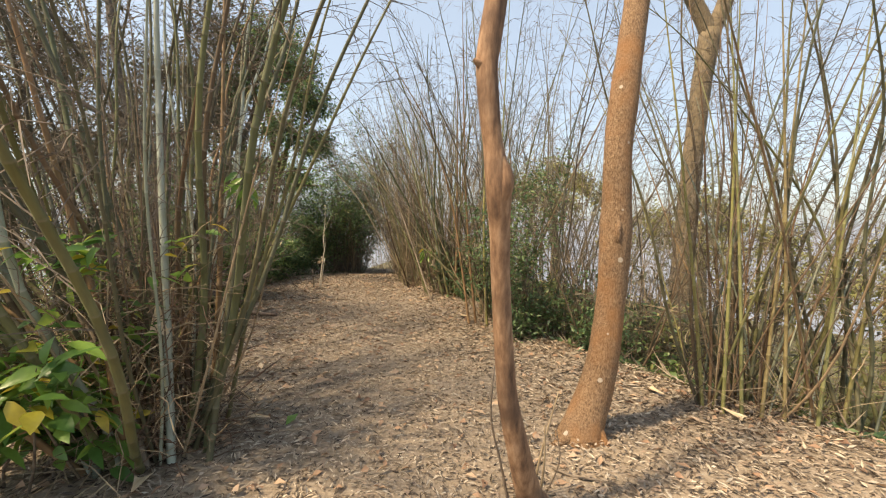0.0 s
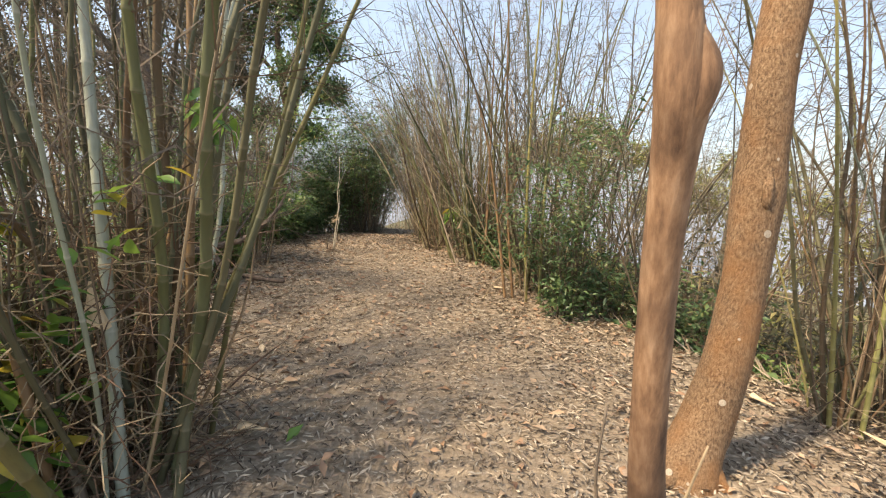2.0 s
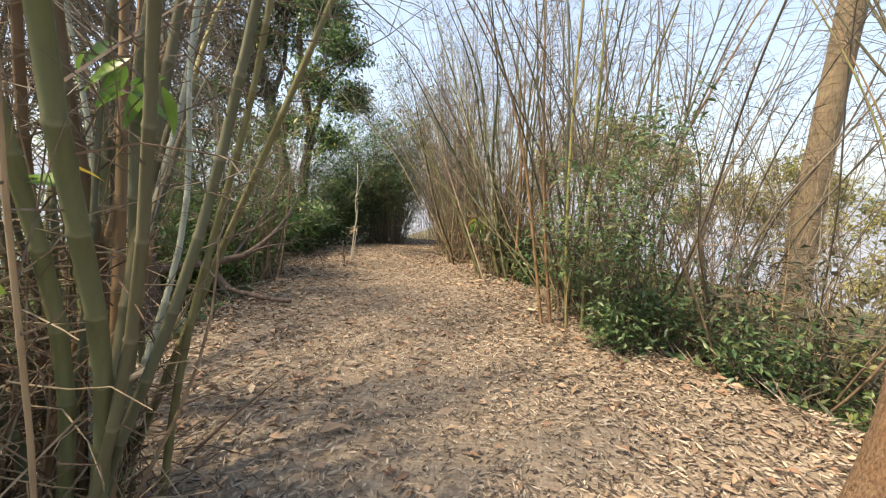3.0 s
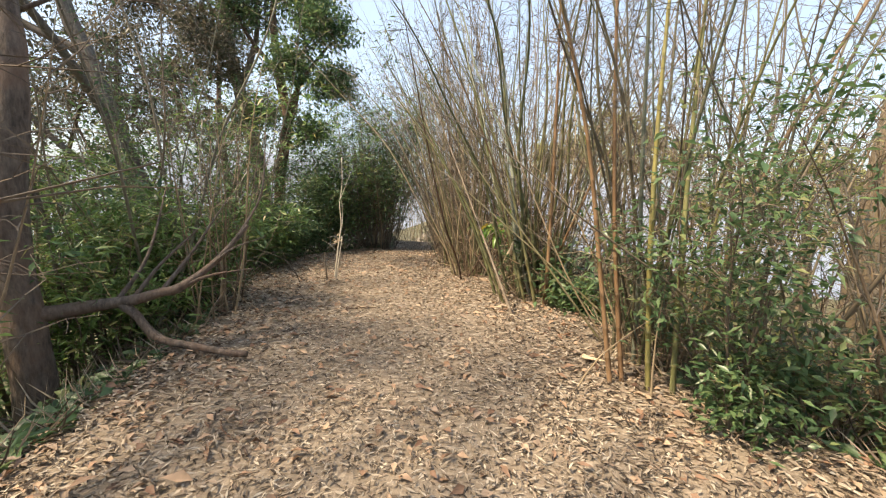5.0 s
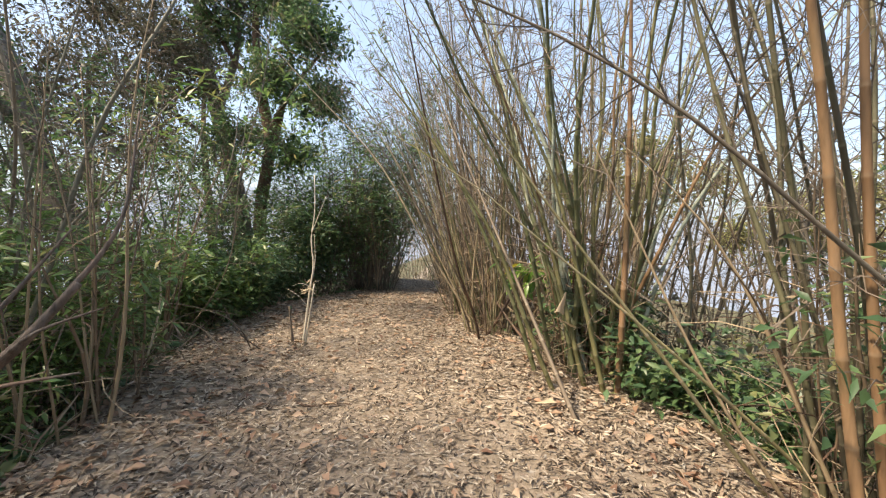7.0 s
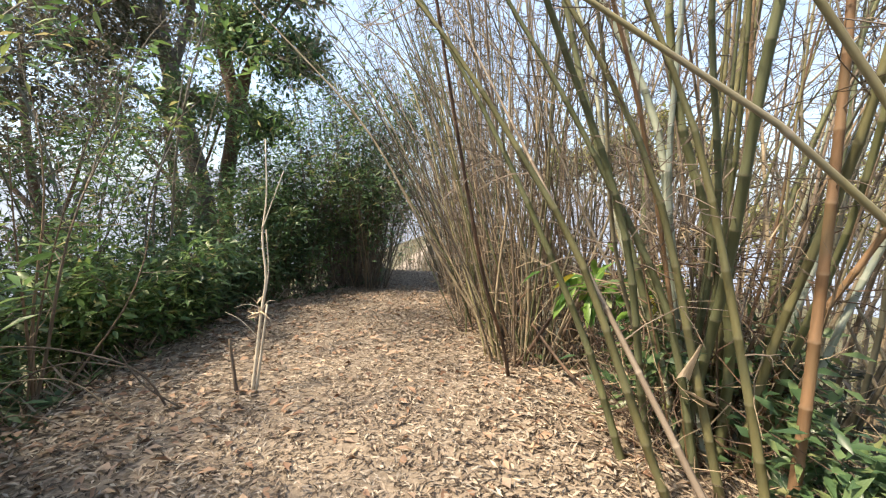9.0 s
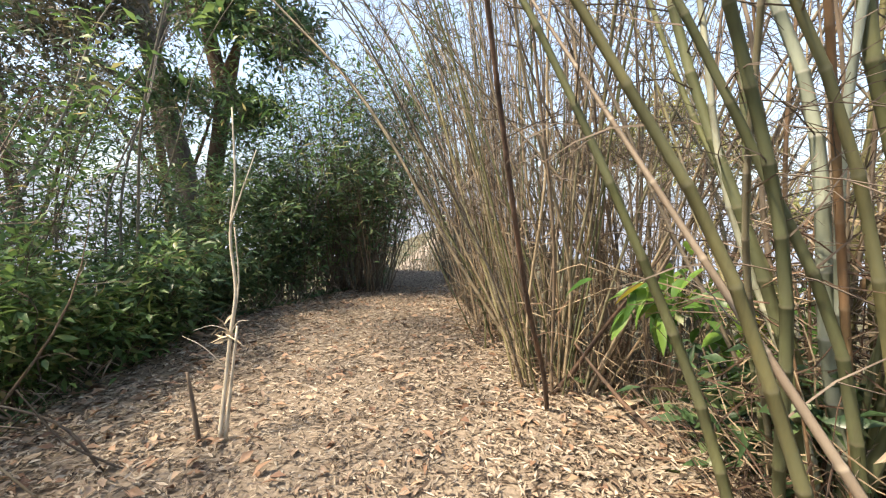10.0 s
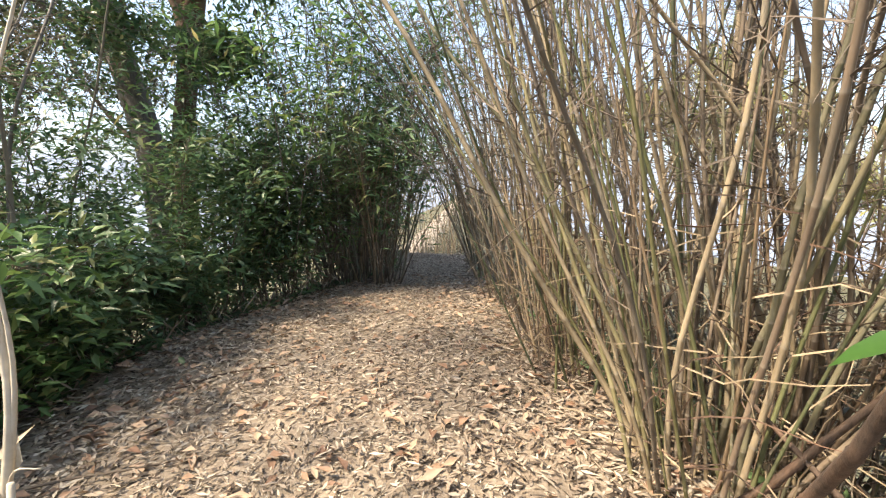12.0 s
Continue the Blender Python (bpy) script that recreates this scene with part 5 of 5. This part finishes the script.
single_culm([(0.45, 6.6, -0.05), (0.3, 6.65, 1.2), (0.2, 6.7, 2.6), (0.1, 6.8, 5.0)], 0.020, M_CULM_BROWN, "thick brown upright bamboo cane", 123, 8)
single_culm([(0.6, 6.5, -0.05), (0.52, 6.55, 1.2), (0.5, 6.6, 2.6), (0.55, 6.7, 5.2)], 0.021, M_CULM_LIME, "yellow-green upright bamboo cane", 124, 8)
single_culm([(0.75, 6.45, -0.05), (0.72, 6.5, 1.2), (0.74, 6.6, 2.6), (0.8, 6.7, 5.2)], 0.021, M_CULM_LIME, "yellow-green upright bamboo cane", 125, 8)
single_culm([(0.56, 6.35, -0.05), (0.54, 6.34, 0.5), (0.55, 6.3, 1.0)], 0.009, M_STRAW, "straw-coloured whip standing at the path edge", 115, 2)
for k, (x, y, dx) in enumerate(((2.45, 3.98, 0.02), (2.58, 3.93, -0.04), (2.72, 3.9, 0.08), (2.9, 3.88, -0.02), (3.1, 3.8, 0.1), (2.35, 4.1, -0.1))):
    single_culm([(x, y, -0.04), (x + dx, y + 0.05, 1.0), (x + 2.6 * dx, y + 0.15, 2.4), (x + 5 * dx, y + 0.3, 4.3)], 0.017, M_CULM_LIME, "yellow-green cane at the front of the clump", 160 + k, 12, low=0.3)
# thick green canes where the path narrows
near_a = single_culm([(-0.30, 8.5, -0.05), (-0.51, 8.5, 0.43), (-0.86, 8.5, 1.3), (-1.04, 8.5, 1.6), (-1.45, 8.5, 2.2), (-2.0, 8.55, 2.85)], 0.023, M_CULM_MOSS, "thick mossy green cane leaning over the path", 126, 10)
near_b = single_culm([(-0.05, 8.62, -0.1), (-0.3, 8.6, 0.81), (-0.52, 8.6, 1.59), (-0.83, 8.6, 2.2), (-1.5, 8.6, 3.2)], 0.023, M_CULM_MOSS, "thick mossy green cane with a peeling sheath", 127, 10)
sheath(near_b, (-0.28, -0.03, 0.85), 0.19, 30, 15)
sheath(near_b, (-0.2, -0.04, 0.75), 0.16, -70, 60)
single_culm([(0.05, 8.45, -0.1), (-0.11, 8.45, 0.58), (-0.39, 8.45, 1.63), (-0.6, 8.45, 2.15), (-1.1, 8.45, 3.2)], 0.023, M_CULM_MOSS, "thick mossy green cane leaning over the path", 128, 10)
single_culm([(-0.1, 8.78, -0.1), (-0.34, 8.75, 0.94), (-0.58, 8.75, 1.45), (-1.05, 8.75, 2.25), (-1.7, 8.75, 3.2)], 0.023, M_CULM_MOSS, "thick mossy green cane leaning over the path", 129, 10)
single_culm([(-0.42, 8.9, -0.05), (-0.55, 8.9, 0.36), (-0.77, 8.9, 0.95), (-1.34, 8.9, 2.1), (-2.0, 8.9, 3.1)], 0.023, M_CULM_MOSS, "slim green cane leaning over the path", 130, 10)
single_culm([(0.1, 8.5, -0.15), (0.12, 8.5, 1.0), (0.1, 8.5, 2.4), (0.05, 8.6, 4.4)], 0.028, M_CULM_BROWN, "thick brown upright bamboo cane", 131, 8)
single_culm([(0.56, 7.35, 0.03), (0.04, 7.35, 0.7), (-0.51, 7.35, 1.4), (-1.06, 7.34, 2.1), (-1.53, 7.34, 2.7)], 0.012, M_CULM_DRY, "thin pale dry cane slanting across the gap", 134, 0)
single_culm([(0.02, 6.4, 0.06), (0.2, 6.4, 0.38), (0.6, 6.42, 0.73)], 0.008, M_STRAW, "straw-coloured stick leaning on the shrub", 135, 0, "stick")
POLE = "brown dead pole propped on the bamboo"
single_culm([(-0.25, 9.6, -0.02), (-0.6, 10.15, 0.25), (-1.0, 10.8, 0.75)], 0.02, M_BARK_DARK, POLE, 116, 0, "wooden_pole")
single_culm([(-0.94, 10.48, -0.02), (-0.78, 10.38, 0.25), (-0.6, 10.28, 0.62), (-0.3, 10.1, 1.2)], 0.022, M_BARK_DARK, POLE, 132, 0, "wooden_pole")
single_culm([(-1.84, 3.85, 0.0), (-1.79, 4.25, 0.07), (-1.7, 4.72, 0.13)], 0.014, M_BARK_DARK, "short dead stick leaning on the ground", 117, 0, "stick")
shoots(0.5, 2.68, [([(-0.06, 0, -0.02), (-0.12, 0, 0.25), (-0.18, 0, 0.5), (-0.17, 0, 0.8)], 0.009, M_TWIG), ([(0.06, 0.02, -0.02), (0.12, 0.02, 0.32), (0.2, 0.02, 0.66)], 0.009, M_STRAW), ([(0.12, 0.05, -0.02), (0.13, 0.0, 0.25), (0.12, -0.02, 0.48)], 0.008, M_STRAW),
                   ([(0.02, -0.05, -0.02), (-0.02, -0.06, 0.2), (0.03, -0.08, 0.42)], 0.005, M_STRAW), ([(0.16, 0.1, -0.02), (0.24, 0.1, 0.2), (0.22, 0.12, 0.4)], 0.005, M_TWIG)], "dry broken shoots at the foot of the young tree")
shoots(-3.3, 9.2, [([(0, 0, -0.05), (-0.15, -0.1, 0.3), (-0.5, -0.3, 0.5), (-0.9, -0.5, 0.55)], 0.008, M_TWIG), ([(0.1, 0.05, -0.05), (-0.1, -0.1, 0.2), (-0.2, -0.2, 0.5)], 0.007, M_TWIG), ([(-0.1, -0.2, -0.05), (-0.4, -0.3, 0.3), (-0.6, -0.6, 0.4)], 0.006, M_STRAW),
                   ([(-0.5, -0.9, -0.2), (-0.55, -0.9, 0.5), (-0.75, -0.95, 1.3), (-0.7, -0.9, 1.9)], 0.012, M_STRAW)], "bare bent twigs and pale shoots at the path edge")
shoots(-4.0, 8.3, [([(0, 0, -0.1), (-0.05, 0.0, 0.8), (-0.2, 0.05, 1.5), (-0.1, 0.0, 2.2)], 0.013, M_PALE), ([(0.1, 0.1, -0.1), (0.3, 0.15, 0.7), (0.25, 0.1, 1.3)], 0.01, M_PALE), ([(-0.1, 0.2, -0.1), (0.2, 0.3, 0.4), (0.5, 0.4, 0.55), (0.8, 0.5, 0.5)], 0.006, M_TWIG), ([(0.0, 0.3, 0.2), (0.35, 0.3, 0.3), (0.7, 0.25, 0.25)], 0.005, M_TWIG), ([(-0.2, -0.2, -0.1), (0.1, -0.2, 0.9), (0.5, -0.1, 1.6)], 0.011, M_PALE)], "pale bare saplings leaning at the thicket edge")


# ---------------------------------------------------------------- small things on the ground
def fallen_leaf(x, y, size, turn, mat, label):
    a = radians(turn)
    me = leaves_mesh("fallen_leaf", mat, [(0, 0, 0.0)], [(math.cos(a), math.sin(a), 0.35)], [(0.2, -0.3, 1)], [size], [size * 0.45], 0.3, 0.12)
    ob = tagged(new("fallen_leaf", me), label, "leaf", "single fallen leaves")
    ob.matrix_basis = pose(x, y, float(ground_z(x, y)) + 0.02)


fallen_leaf(-1.16, 3.42, 0.15, 70, M_BROAD_LEAF, "yellow-green fallen leaf standing in the litter")
fallen_leaf(-1.23, 4.23, 0.16, 20, M_BROADLITTER, "large curled brown leaf on the path")
fallen_leaf(-2.1, 5.2, 0.15, 200, M_BROADLITTER, "large curled brown leaf on the path")
fallen_leaf(-1.9, 4.6, 0.13, 120, M_SHEATH, "pale curled leaf on the path")
for k, (x, y, ln, turn, r0) in enumerate(((-3.9, 10.2, 0.8, 25, 0.008), (-3.8, 11.2, 1.0, 38, 0.008), (-3.0, 12.3, 0.6, 60, 0.006), (-1.9, 5.4, 0.5, 140, 0.008), (0.2, 5.2, 0.45, 30, 0.007), (-0.6, 9.6, 0.9, -20, 0.01), (1.9, 3.6, 0.5, 15, 0.009), (-2.3, 8.0, 0.4, 10, 0.01), (-1.2, 10.4, 0.7, 110, 0.008), (-2.5, 2.2, 0.6, 160, 0.01), (0.75, 3.0, 0.5, -30, 0.01))):
    q = np.random.default_rng(300 + k)
    a = radians(turn)
    pts = [(ln * u * math.cos(a) + 0.03 * q.normal(), ln * u * math.sin(a) + 0.03 * q.normal(), 0.012 + 0.02 * q.random()) for u in (0, 0.33, 0.66, 1)]
    fine = smooth_line([(px, py, pz + float(ground_z(x + px, y + py)) - float(ground_z(x, y))) for px, py, pz in pts], 4)
    ob = tagged(new("stick", Geo().tube(fine, np.linspace(r0, r0 * 0.5, len(fine)), 6).mesh("stick", M_BARK_DARK if k % 2 else M_TWIG)), "thin dead stick lying in the leaf litter", "stick", "fallen sticks")
    ob.matrix_basis = pose(x, y, float(ground_z(x, y)))
for k, (x, y, turn) in enumerate(((-1.7, 2.7, 20), (-2.2, 2.75, 130), (-1.5, 3.5, 80), (2.5, 3.8, 200), (0.2, 6.9, 60), (-0.4, 8.2, 300), (2.0, 4.4, 15), (-0.5, 10.2, 110))):
    holder = thing("fallen_sheath", x, y, float(ground_z(x, y)) + 0.03, "papery beige bamboo sheath lying at the clump foot", "bamboo sheath", "fallen sheaths")
    sheath(holder, (0, 0, 0), 0.2, turn, 82)
